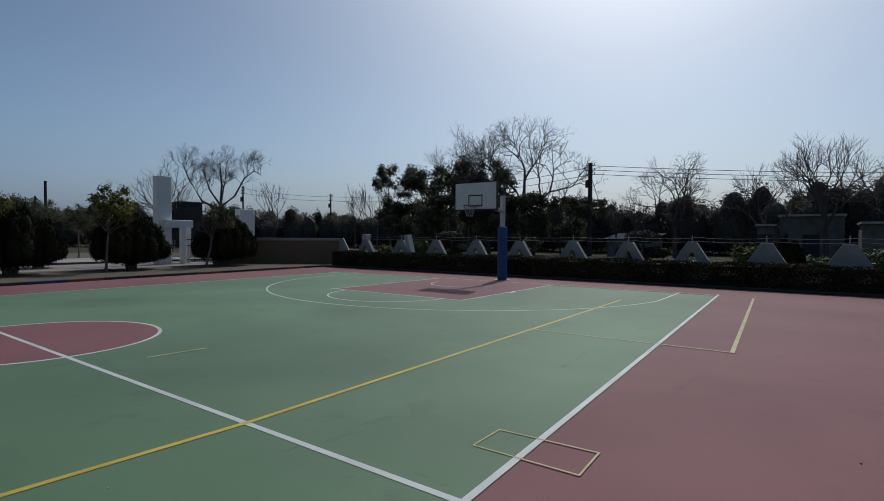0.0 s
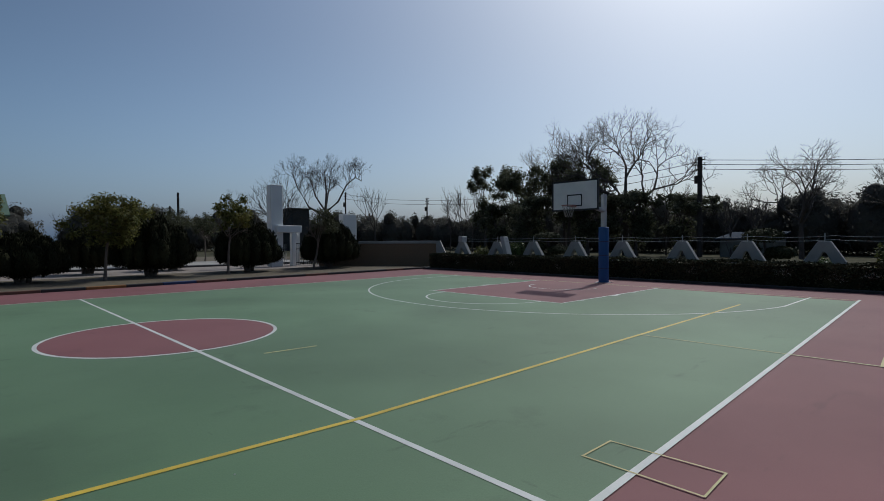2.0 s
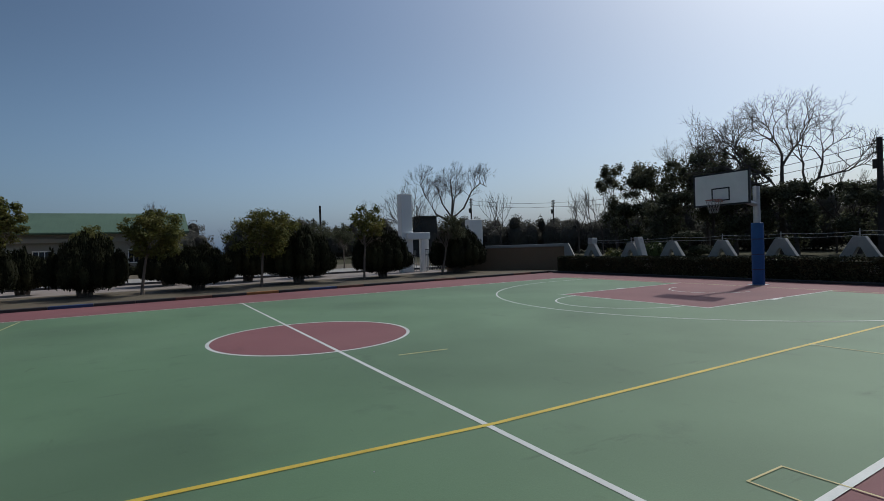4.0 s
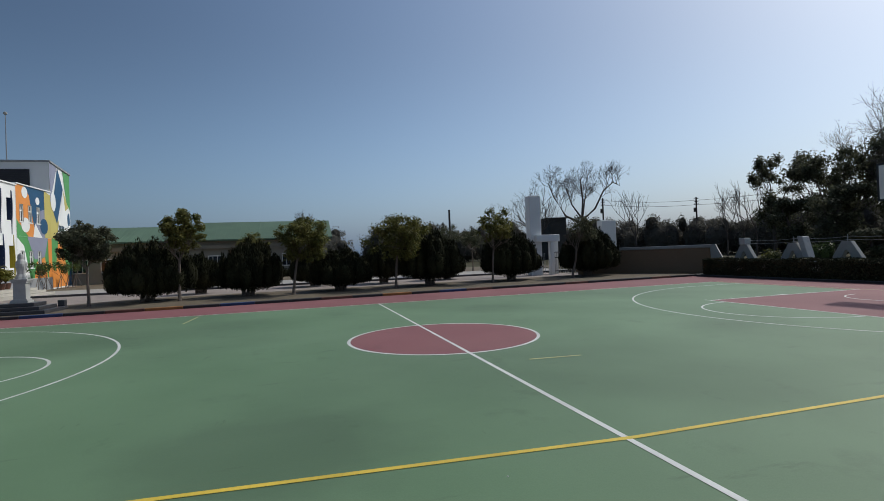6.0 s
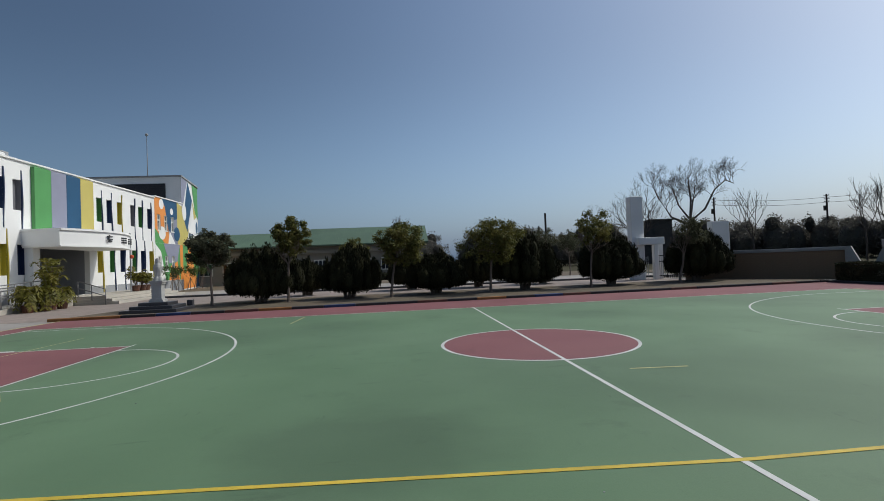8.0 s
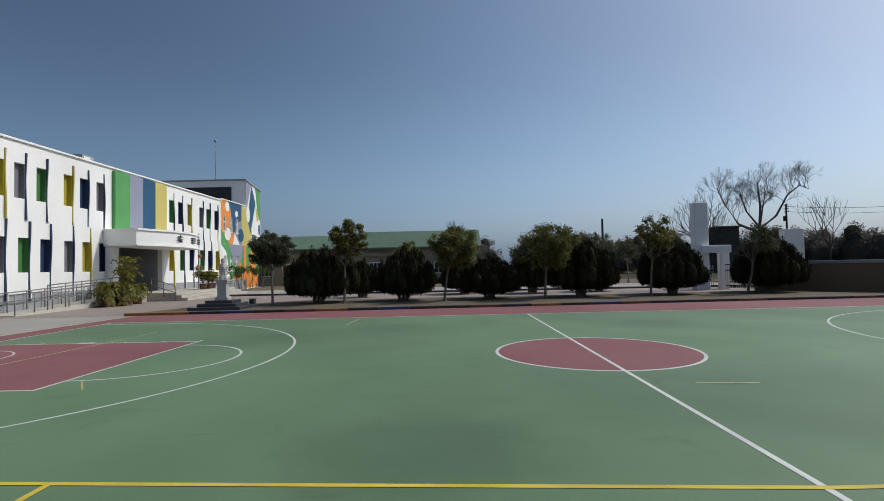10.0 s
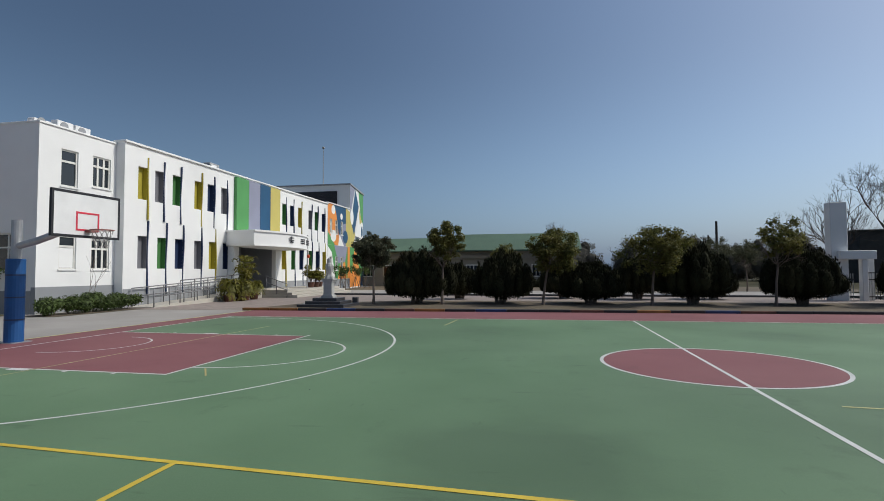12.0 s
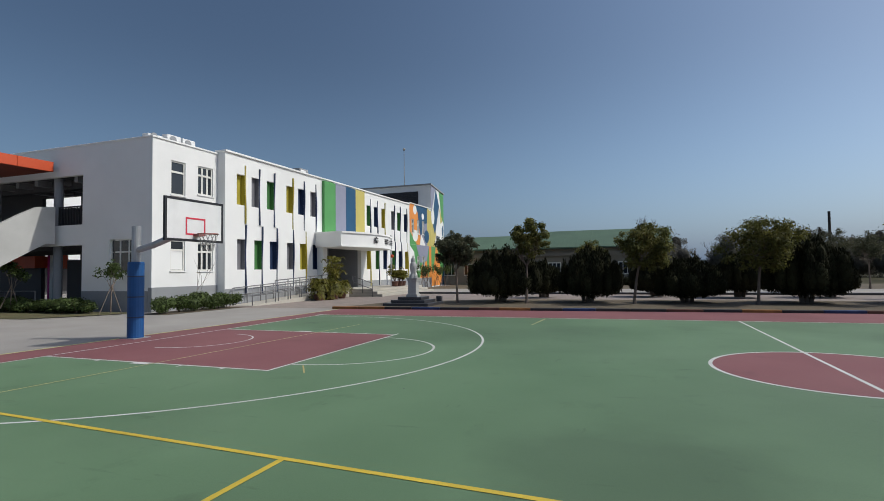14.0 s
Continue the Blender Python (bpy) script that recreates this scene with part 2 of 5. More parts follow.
def near_y(x):
    """Plan line of the near side line."""
    return -8.15 + 0.045 * x


def sheet(name, pts, material, z):
    bm = bmesh.new()
    f = bm.faces.new([bm.verts.new((x, y, z)) for x, y in pts])
    if f.calc_area() and (pts[1][0] - pts[0][0]) * (pts[2][1] - pts[1][1]) - (pts[1][1] - pts[0][1]) * (pts[2][0] - pts[1][0]) < 0:
        f.normal_flip()
    me = bpy.data.meshes.new(name)
    bm.to_mesh(me)
    bm.free()
    me.materials.append(material)
    return new(name, me)


bm = bmesh.new()
bmesh.ops.create_grid(bm, x_segments=60, y_segments=60, size=1500)
for v in bm.verts:
    v.co.z = -0.06
structure(part("ground", bm, M_FAR), "dry brown grass field reaching the horizon", "ground")
bm = bmesh.new()
prism(bm, [(-60, -60), (-15.6, -60), (-15.4, -30), (-14.6, kerb_y(-14.6) - 0.4), (-15.2, 26), (-15.2, 60), (-60, 60)], -0.3, -0.012)
structure(part("pavement", bm, M_PAVE), "pale grey concrete paving beside the school building", "pavement")
bm = bmesh.new()
prism(bm, [(-15.4, -30), (16.4, -30), (16.4, kerb_y(16.4)), (-14.6, kerb_y(-14.6))], -0.3, 0.0)
structure(part("court_surround", bm, M_RED), "dull red acrylic surface round the playing court", "court surface")
structure(sheet("court_green", [(0.25 - HL, near_y(0.25 - HL)), (HL, near_y(HL)), (HL, far_y(HL)), (0.25 - HL, far_y(0.25 - HL))], M_GREEN, 0.004), "green acrylic playing court with faint stains", "court surface")
Z1, Z2 = 0.0055, 0.007


def strip(name, pts, width, material, label, z=Z2, closed=False):
    """Painted line of even width along plan points."""
    bm = bmesh.new()
    P = [Vector((x, y, 0)) for x, y in pts]
    n = len(P)
    left, right = [], []
    for i, p in enumerate(P):
        a = P[(i - 1) % n] if closed or i else p
        b = P[(i + 1) % n] if closed or i < n - 1 else p
        d1, d2 = (p - a), (b - p)
        d1 = d1.normalized() if d1.length else d2.normalized()
        d2 = d2.normalized() if d2.length else d1
        nrm = Vector((-d1.y - d2.y, d1.x + d2.x, 0)).normalized()
        k = width / 2 / max(0.4, nrm.dot(Vector((-d1.y, d1.x, 0))))
        left.append(bm.verts.new((*(p + nrm * k).xy, z)))
        right.append(bm.verts.new((*(p - nrm * k).xy, z)))
    for i in range(n if closed else n - 1):
        j = (i + 1) % n
        bm.faces.new((left[i], right[i], right[j], left[j]))
    me = bpy.data.meshes.new(name)
    bm.to_mesh(me)
    bm.free()
    me.materials.append(material)
    return structure(new(name, me), label, "court line")


def arc(cx, cy, r, a0, a1, n=48):
    return [(cx + r * math.cos(radians(a0 + (a1 - a0) * i / n)), cy + r * math.sin(radians(a0 + (a1 - a0) * i / n))) for i in range(n + 1)]


KX, KW, BX, AR = 8.45, 2.39, 12.5, 6.65
structure(sheet("centre_circle_fill", arc(0, 0, 1.8, 0, 360, 64)[:-1], M_RED, Z1), "dull red painted centre circle", "court surface")
strip("centre_circle_line", arc(0, 0, 1.8, 0, 360, 72)[:-1], 0.06, M_LINE, "white painted ring of the centre circle", Z2, True)
strip("half_line", [(-0.08, near_y(0)), (-0.07, far_y(0))], 0.06, M_LINE, "white painted halfway line", Z2 + 0.0003)
strip("side_line", [(-HL, near_y(-HL)), (14.3, near_y(14.3))], 0.06, M_LINE, "white painted side line", Z2 + 0.0006)
strip("side_line", [(-HL, far_y(-HL)), (HL, far_y(HL))], 0.045, M_LINE, "thin pale side line near the trees", Z2 + 0.0006)
strip("edge_line", [(-15.3, -25), (-14.55, 10.0)], 0.10, M_FAINT, "thin white line along the paved edge", Z2 - 0.002)
for s in (-1, 1):
    L = HL + 0.25 if s > 0 else HL - 0.25
    strip("base_line", [(s * L, near_y(s * L)), (s * L, far_y(s * L))], 0.05, M_FAINT if s > 0 else M_LINE, "thin painted base line", Z2 + 0.0009)
    structure(sheet("key_fill", [(s * KX, -KW), (s * L, -KW), (s * L, KW), (s * KX, KW)], M_RED, Z1), "dull red painted key", "court surface")
    strip("key_line", [(s * L, -KW), (s * KX, -KW), (s * KX, KW + 0.2)], 0.05, M_LINE, "white painted key line", Z2)
    strip("key_line", [(s * (KX - 0.02), KW), (s * L, KW)], 0.05, M_LINE, "white painted key line", Z2 + 0.0003)
    a = 90 if s > 0 else -90
    strip("free_throw_arc", arc(s * KX, 0, 1.8, a, a + 180), 0.05, M_LINE, "white painted free throw arc", Z2 + 0.0006)
    h = math.degrees(math.asin(6.58 / AR))
    c = 180 if s > 0 else 0
    e = 6.58 if s > 0 else -6.58
    oy = 0.1 if s > 0 else 0.15
    strip("three_point_arc", [(s * L, e + oy)] + arc(s * BX, oy, AR, c - h, c + h, 60) + [(s * L, oy - e)], 0.05, M_LINE, "white painted three point arc", Z2 + 0.0009)
    strip("no_charge_arc", arc(s * (BX + 0.05), oy * 2, 1.2, a, a + 180, 24), 0.04, M_LINE, "white half circle under the basket", Z2 + 0.0006)
for s in (-1, 1):
    for e in (-1, 1):
        for x, w in ((12.15, 0.05), (11.1, 0.38), (10.2, 0.05), (9.3, 0.05)):
            strip("key_mark", [(s * (x - w / 2), e * (KW + 0.08)), (s * (x + w / 2), e * (KW + 0.08))], 0.11, M_LINE, "short white mark beside the key", Z2 + 0.0012)
def game_y(x):
    """Plan line of the long yellow line, which bends a little at the halfway line."""
    return -5.89 + (0.022 * x if x > 0 else -0.05 * x)


strip("game_line", [(-14.3, game_y(-14.3)), (0, game_y(0)), (11.2, game_y(11.2))], 0.06, M_YELLOW, "yellow painted line of a second court", Z2 + 0.0012)
strip("game_line", [(-5.74, game_y(-5.74)), (-5.76, -8.90), (-13.4, -8.90)], 0.06, M_YELLOW, "yellow painted corner line", Z2 + 0.0015)
strip("game_line", [(5.70, game_y(5.7)), (5.73, -8.90)], 0.04, M_FAINT, "thin yellow corner line", Z2 + 0.0015)
strip("game_line", [(5.70, -8.90), (13.8, -8.43)], 0.06, M_TAPE, "yellow painted corner line", Z2 + 0.0018)
strip("game_line", [(-11.0, -5.7), (-10.55, 4.4)], 0.035, M_FAINT, "thin worn yellow line across the key", Z2 + 0.0012)
strip("game_line", [(-5.62, 5.4), (-5.53, 7.2)], 0.045, M_FAINT, "short worn yellow line mark", Z2 + 0.0012)
strip("game_line", [(0.55, -2.66), (1.36, -2.72)], 0.05, M_FAINT, "short worn yellow line mark", Z2 + 0.0012)
strip("game_line", [(-8.16, -1.85), (-7.76, -2.40)], 0.026, M_TAPE, "short yellow line mark", Z2 + 0.0012)
strip("tape_box", [(0.70, -8.59), (1.15, -8.57), (1.11, -7.73), (0.70, -7.73)], 0.017, M_TAPE, "pale yellow taped rectangle across the side line", Z2 + 0.0021, True)


# ---- leaves, trees, shrubs ----
def leaf_cloud(rng, blobs, count, size, aspect=0.5, lift=0.0, inner=0.75, point=0.0):
    """Many small pointed leaves in and on a set of blobs (centre, radii); point turns the leaves' length upwards."""
    C = np.array([b[0] for b in blobs], float)
    R = np.array([b[1] for b in blobs], float)
    w = (R[:, 0] * R[:, 1] * R[:, 2]) ** 0.67
    k = rng.choice(len(blobs), count, p=w / w.sum())
    d = rng.normal(size=(count, 3))
    d /= np.linalg.norm(d, axis=1)[:, None]
    p = C[k] + d * R[k] * rng.uniform(inner, 1.06, (count, 1))
    n = d + rng.normal(size=(count, 3)) * 0.6
    n[:, 2] += lift
    n /= np.linalg.norm(n, axis=1)[:, None]
    h = rng.normal(size=(count, 3))
    t = h - n * (h * n).sum(1)[:, None]
    if point:
        up = d * 0.6 + np.array([0, 0, 1.0]) + rng.normal(size=(count, 3)) * 0.35
        t = t * (1 - point) + up * point
    t /= np.linalg.norm(t, axis=1)[:, None] + 1e-9
    b = np.cross(n, t)
    b /= np.linalg.norm(b, axis=1)[:, None] + 1e-9
    s = size * rng.uniform(0.6, 1.4, (count, 1))
    V = np.stack([p - t * s, p + b * s * aspect, p + t * s, p - b * s * aspect], 1).reshape(-1, 3)
    return V


def leaf_mesh(name, V, material, cores=(), core_material=None, shrink=0.8):
    """Leaf quads, and solid lumps inside them that keep the shrub from being seen through."""
    q = np.arange(len(V)).reshape(-1, 4).tolist()
    V = V.tolist()
    if cores:
        bm = bmesh.new()
        for c, r in cores:
            bmesh.ops.create_icosphere(bm, subdivisions=2, radius=1.0, matrix=Matrix.Translation(c) @ Matrix.Diagonal((r[0] * shrink, r[1] * shrink, r[2] * shrink, 1)))
        base = len(V)
        bm.verts.index_update()
        V += [tuple(v.co) for v in bm.verts]
        q += [[base + v.index for v in f.verts] for f in bm.faces]
        bm.free()
    me = bpy.data.meshes.new(name)
    me.from_pydata(V, [], q)
    me.materials.append(material)
    me.update()
    return me


def limbs(bm, rng, start, direction, length, radius, depth, sides=5, spread=0.6, up=0.15, tips=None, kids=3, thin=0.52):
    """Branching limbs, each bending a little."""
    p, d = Vector(start), Vector(direction).normalized()
    pts, rad = [p.copy()], [radius]
    n = 3
    for i in range(n):
        d = (d + Vector(rng.normal(size=3)) * 0.16 + Vector((0, 0, up * 0.3))).normalized()
        p = p + d * length / n
        pts.append(p.copy())
        rad.append(radius * (1 - 0.45 * (i + 1) / n))
    tube(bm, pts, rad, sides, cap=False)
    if depth == 0:
        if tips is not None:
            tips.append(p.copy())
        return
    for k in range(kids):
        side = Vector(rng.normal(size=3)).normalized()
        nd = (d + side * spread + Vector((0, 0, up))).normalized()
        base = pts[-1] if k < 2 else pts[-2]
        limbs(bm, rng, base, nd, length * rng.uniform(0.6, 0.85), radius * thin, depth - 1, max(3, sides - 1), spread, up, tips, kids, thin)


# ---- more materials ----
def glass(name, colour=(0.02, 0.025, 0.03)):
    m = mat(name, colour, 0.08, 2, 0.1, 20, 0.0)
    m.node_tree.nodes["Principled BSDF"].inputs["Specular IOR Level"].default_value = 0.6
    return m


M_GLASS = glass("dark window glass")
P_YEL = mat("mustard yellow panel", (0.36, 0.30, 0.03), 0.55, 1, 0.06, 40, 0.05)
P_GRN = mat("green panel", (0.05, 0.17, 0.045), 0.55, 1, 0.06, 40, 0.05)
P_NAV = mat("navy blue panel", (0.015, 0.032, 0.085), 0.5, 1, 0.06, 40, 0.05)
P_GRY = mat("slate grey panel", (0.16, 0.16, 0.175), 0.55, 1, 0.06, 40, 0.05)
P_LGRN = mat("bright green paint", (0.085, 0.30, 0.09), 0.6, 0.8, 0.05, 40, 0.05, stain=0.08)
P_LAV = mat("lavender grey paint", (0.25, 0.26, 0.34), 0.6, 0.8, 0.05, 40, 0.05, stain=0.08)
P_BLU = mat("deep blue paint", (0.012, 0.075, 0.16), 0.6, 0.8, 0.05, 40, 0.05, stain=0.08)
P_LYEL = mat("soft yellow paint", (0.52, 0.44, 0.12), 0.6, 0.8, 0.05, 40, 0.05, stain=0.08)
P_ORA = mat("orange paint", (0.72, 0.26, 0.05), 0.6, 0.8, 0.05, 40, 0.05, stain=0.08)
P_RED = mat("vermilion sheet metal", (0.55, 0.075, 0.02), 0.5, 0.8, 0.06, 30, 0.05)
M_FRAME = mat("pale window frame", (0.70, 0.69, 0.64), 0.5, 2, 0.04, 40, 0.03)
M_GREYPOR = mat("porch grey and column shade", (0.28, 0.29, 0.31), 0.75, 0.8, 0.06, 40, 0.08, stain=0.1)
# grey darkened to carry the shade inside the gallery and under the wing canopy
M_SHADE = mat("gallery grey darkened for shade", (0.10, 0.10, 0.105), 0.8, 0.8, 0.1, 40, 0.08, stain=0.2)
M_TANC = mat("pale terrace concrete", (0.46, 0.43, 0.37), 0.85, 1, 0.06, 40, 0.15, stain=0.15)
M_ROOFG = mat("pale green sheet roof", (0.095, 0.16, 0.105), 0.65, 0.4, 0.1, 8, 0.1, stain=0.15)
# beige lowered to hold the shade on the hall's front
M_BEIGE = mat("beige render lowered for shade", (0.24, 0.225, 0.19), 0.8, 0.6, 0.08, 30, 0.1, stain=0.2)
M_STONE = mat("pale carved stone", (0.43, 0.43, 0.415), 0.7, 3, 0.08, 40, 0.2, stain=0.2)
M_BLACKST = mat("polished dark stone", (0.05, 0.05, 0.055), 0.35, 2, 0.15, 40, 0.05)
M_TERRA = mat("brown glazed pot", (0.10, 0.04, 0.025), 0.4, 3, 0.15, 40, 0.1)
M_PALM = mat("yellow green palm fronds", (0.16, 0.17, 0.03), 0.5, 2, 0.25, 20, 0.0, tint=(0.22, 0.19, 0.04), island=0.4)
M_SHRUB = mat("garden shrub leaves", (0.07, 0.10, 0.03), 0.55, 2, 0.25, 20, 0.0, island=0.5)
thin_leaf(M_PALM)
thin_leaf(M_SHRUB, 0.3)
M_POLE = mat("dark timber pole", (0.05, 0.04, 0.035), 0.85, 3, 0.2, 40, 0.2)
M_NET = mat("worn net cord", (0.30, 0.29, 0.27), 0.8, 3, 0.1, 40, 0)
M_RIM = mat("worn red rim", (0.30, 0.12, 0.10), 0.5, 3, 0.2, 40, 0.05)
M_PINK = mat("red painted frame", (0.55, 0.03, 0.06), 0.5, 3, 0.1, 40, 0.05)
K_COL = [mat("orange kerb paint", (0.26, 0.12, 0.035), 0.8, 2, 0.2, 30, 0.2, stain=0.4), mat("black kerb paint", (0.03, 0.03, 0.03), 0.8, 2, 0.2, 30, 0.2),
         mat("blue kerb paint", (0.02, 0.045, 0.12), 0.8, 2, 0.2, 30, 0.2, stain=0.4), mat("brown kerb paint", (0.12, 0.06, 0.04), 0.8, 2, 0.2, 30, 0.2, stain=0.4)]

# ---- kerb, bed, roads ----
rng = np.random.default_rng(7)
kerb = thing("kerb", pose(0, 0, 0), "low kerb painted in orange, black and blue lengths", "kerb", kind="structure")
x, i = -15.0, 0
ang = math.atan(0.06)
kerb_meshes = []
for m in K_COL:
    bm = bmesh.new()
    box(bm, 0, 1.19, 0, 0.2, -0.1, 0.10)
    bevelled(bm, 0.015)
    kerb_meshes.append(done("kerbstone", bm, m))
order = (0, 0, 1, 2, 1, 3, 0, 1, 2, 1, 1, 3, 1, 0, 1, 2, 3, 1, 1, 1, 3, 1, 1, 1, 3, 1, 1)
while x < 16.6:
    o = new("kerbstone", kerb_meshes[order[i % len(order)]])
    o.parent = kerb
    o.matrix_basis = Matrix.Translation((x, kerb_y(x), 0)) @ Matrix.Rotation(ang, 4, "Z")
    x += 1.2
    i += 1
structure(sheet("planting_bed", [(-14.9, kerb_y(-14.9) + 0.2), (17.0, kerb_y(17) + 0.2), (17.0, 17.8), (-9.5, 17.2), (-14.2, 14.0)], M_DUST, 0.055), "bare dry earth bed under the trees", "planting bed")
structure(sheet("road", [(-14.4, 14.2), (-9.5, 17.3), (14, 17.9), (16, 19), (14, 24.0), (-24, 24.0), (-24, 14)], M_BRICKPAVE, 0.0), "pale dusty block paved drive behind the trees", "road")
structure(sheet("road", [(-21.2, 24.004), (18, 24.004), (18, 33), (-21.2, 33)], M_PAVE, 0.004), "pale concrete drive in front of the green roofed hall", "road")
structure(sheet("lawn", [(-21, 33), (22, 33), (22, 44.8), (-21, 44.8)], M_DUST, 0.01), "dry yellowish lawn", "lawn")
structure(boxpart("lawn_kerb", (-19, 20, 24.0, 24.18, -0.05, 0.12), M_BLACKST, bevel=0.015), "dark low kerb along the drive", "kerb")
structure(sheet("porch_paving", [(-21.2, 9.6), (-14.9, 10.4), (-14.3, 14.1), (-21.2, 24)], M_BRICKPAVE, -0.004), "dusty red block paving before the porch", "pavement")
structure(boxpart("kerb_hedge", (16.42, 16.66, -30, 11.9, -0.1, 0.08), K_COL[1], bevel=0.02), "low concrete kerb before the clipped hedge", "kerb")
structure(sheet("garden_soil", [(16.6, -40), (60, -60), (60, 40), (16.6, 14)], M_FAR, -0.01), "dry garden soil with thin grass", "soil")


# ---- school building ----
def holed(name, y0, y1, z0, z1, xa, xb, holes, material, parent):
    """Wall slab standing in the plane of x, with rectangular openings through it."""
    ys = sorted({y0, y1, *[h[0] for h in holes], *[h[1] for h in holes]})
    zs = sorted({z0, z1, *[h[2] for h in holes], *[h[3] for h in holes]})
    bm = bmesh.new()
    vid = {}
    def vert(x, y, z):
        k = (x, y, z)
        if k not in vid:
            vid[k] = bm.verts.new(k)
        return vid[k]
    solid = {}
    for i in range(len(ys) - 1):
        for j in range(len(zs) - 1):
            cy, cz = (ys[i] + ys[i + 1]) / 2, (zs[j] + zs[j + 1]) / 2
            solid[i, j] = not any(h[0] < cy < h[1] and h[2] < cz < h[3] for h in holes)
    for (i, j), s in solid.items():
        if not s:
            continue
        a, b, c, d = ys[i], ys[i + 1], zs[j], zs[j + 1]
        for x in (xa, xb):
            bm.faces.new([vert(x, a, c), vert(x, b, c), vert(x, b, d), vert(x, a, d)])
        for ni, nj, e in ((i - 1, j, ((a, c), (a, d))), (i + 1, j, ((b, c), (b, d))), (i, j - 1, ((a, c), (b, c))), (i, j + 1, ((a, d), (b, d)))):
            if not solid.get((ni, nj), False):
                (p, q), (r, t) = e
                bm.faces.new([vert(xa, p, q), vert(xb, p, q), vert(xb, r, t), vert(xa, r, t)])
    return part(name, bm, material, parent)


FX = -21.3                             # plane of the school front
SITE = Matrix.Translation((0.08, 0.22, 0)) @ Matrix.Diagonal((1, 1, 0.968, 1))    # where the school and its yard stand
school = thing("school_building", SITE, "white two storey school with wavy fins and coloured panels", "school building")


def window(y0, y1, z0, z1, cols, rows, x=FX, parent=school):
    """Framed window set back in its opening."""
    t = 0.065
    w = holed("window", y0, y1, z0, z1, x - 0.13, x - 0.05, [(y0 + t, y1 - t, z0 + t, z1 - t)], M_FRAME, parent)
    tagged(w, "pale framed window with dark panes")
    for k in range(1, cols):
        c = y0 + (y1 - y0) * k / cols
        boxpart("mullion", (x - 0.12, x - 0.06, c - 0.045, c + 0.045, z0 + t, z1 - t), M_FRAME, w)
    for r in rows:
        c = z0 + (z1 - z0) * r
        boxpart("transom", (x - 0.115, x - 0.055, y0 + t, y1 - t, c - 0.045, c + 0.045), M_FRAME, w)
    cuts = [z0] + [z0 + (z1 - z0) * r for r in rows] + [z1]
    for k in range(cols):
        for a, b in zip(cuts, cuts[1:]):
            ya, yb = y0 + (y1 - y0) * k / cols, y0 + (y1 - y0) * (k + 1) / cols
            boxpart("pane", (x - 0.10, x - 0.09, ya + 0.03, yb - 0.03, a + 0.03, b - 0.03), M_GLASS, w)
    bm = bmesh.new()
    box(bm, x - 0.1, x + 0.05, y0 - 0.04, y1 + 0.04, z0 - 0.06, z0)
    part("sill", bevelled(bm, 0.008), M_WHITE, w)
    return w


# end block with four plain windows
AX = FX - 0.45                         # the end block stands back a little
A_WIN = ((7.62, 8.40, 5.21, 6.76, 1, (0.68,)), (9.11, 10.04, 5.41, 6.79, 3, (0.68,)), (7.62, 8.40, 1.76, 3.16, 1, (0.68,)), (9.12, 10.05, 1.76, 3.10, 3, (0.68,)))
holed("end_wall_front", 6.68, 10.33, 1.05, 7.58, AX - 0.2, AX, [w[:4] for w in A_WIN], M_WHITE, school)
for w in A_WIN:
    window(*w, AX)
boxpart("blind", (AX - 0.088, AX - 0.078, 7.69, 8.33, 1.83, 2.68), M_WHITE, school, "pale blind behind the glass")
boxpart("plinth", (AX - 0.2, AX + 0.015, 6.68, 10.33, -0.05, 1.05), M_PLINTH, school, "grey rendered plinth")
bm = bmesh.new()
box(bm, AX - 9.5, AX + 0.05, 6.65, 10.32, 7.58, 7.66)
part("parapet_cap", bevelled(bm, 0.01), M_WHITE, school)
# side wall towards the road, with open galleries behind
bm = bmesh.new()
for b in ((-25.87, AX - 0.2, 6.68, 6.88, 3.2, 7.58), (-25.87, -24.2, 6.68, 6.88, 0.9, 3.2), (-22.6, AX - 0.2, 6.68, 6.88, 0.9, 3.2), (-24.2, -22.6, 6.68, 6.88, 0.9, 1.68),
          (-46, -25.87, 6.68, 6.88, 6.25, 7.58), (-46, -25.87, 6.68, 6.93, 3.0, 3.95)):
    box(bm, *b)
part("end_wall_side", bm, M_WHITE, school)
boxpart("plinth", (-25.87, AX - 0.2, 6.665, 6.88, -0.05, 0.9), M_PLINTH, school, "grey rendered plinth")
sw = boxpart("window", (-23.95, -22.6, 6.77, 6.83, 1.68, 1.74), M_FRAME, school, "pale framed window with dark panes")
for zz in (2.6, 3.14):
    boxpart("transom", (-23.95, -22.6, 6.77, 6.83, zz, zz + 0.06), M_FRAME, sw)
for xx in (-24.2, -23.68, -23.17, -22.66):
    boxpart("mullion", (xx, xx + 0.06, 6.765, 6.835, 1.68, 3.2), M_FRAME, sw)
for xx in (-24.14, -23.62, -23.11):
    boxpart("pane", (xx, xx + 0.44, 6.795, 6.805, 1.74, 2.6), M_GLASS, sw)
    boxpart("pane", (xx, xx + 0.44, 6.795, 6.805, 2.66, 3.14), M_GLASS, sw)
# white columns given the porch grey, which stands for their shade
for xx in (-27.95, -32.4, -37):
    bm = bmesh.new()
    tube(bm, [(xx, 7.04, -0.05), (xx, 7.04, 6.25)], 0.19, 18)
    part("gallery_column", bm, M_GREYPOR, school)
boxpart("gallery_floor", (-46, -25.92, 6.94, 9.8, 3.3, 3.6), M_GREYPOR, school)
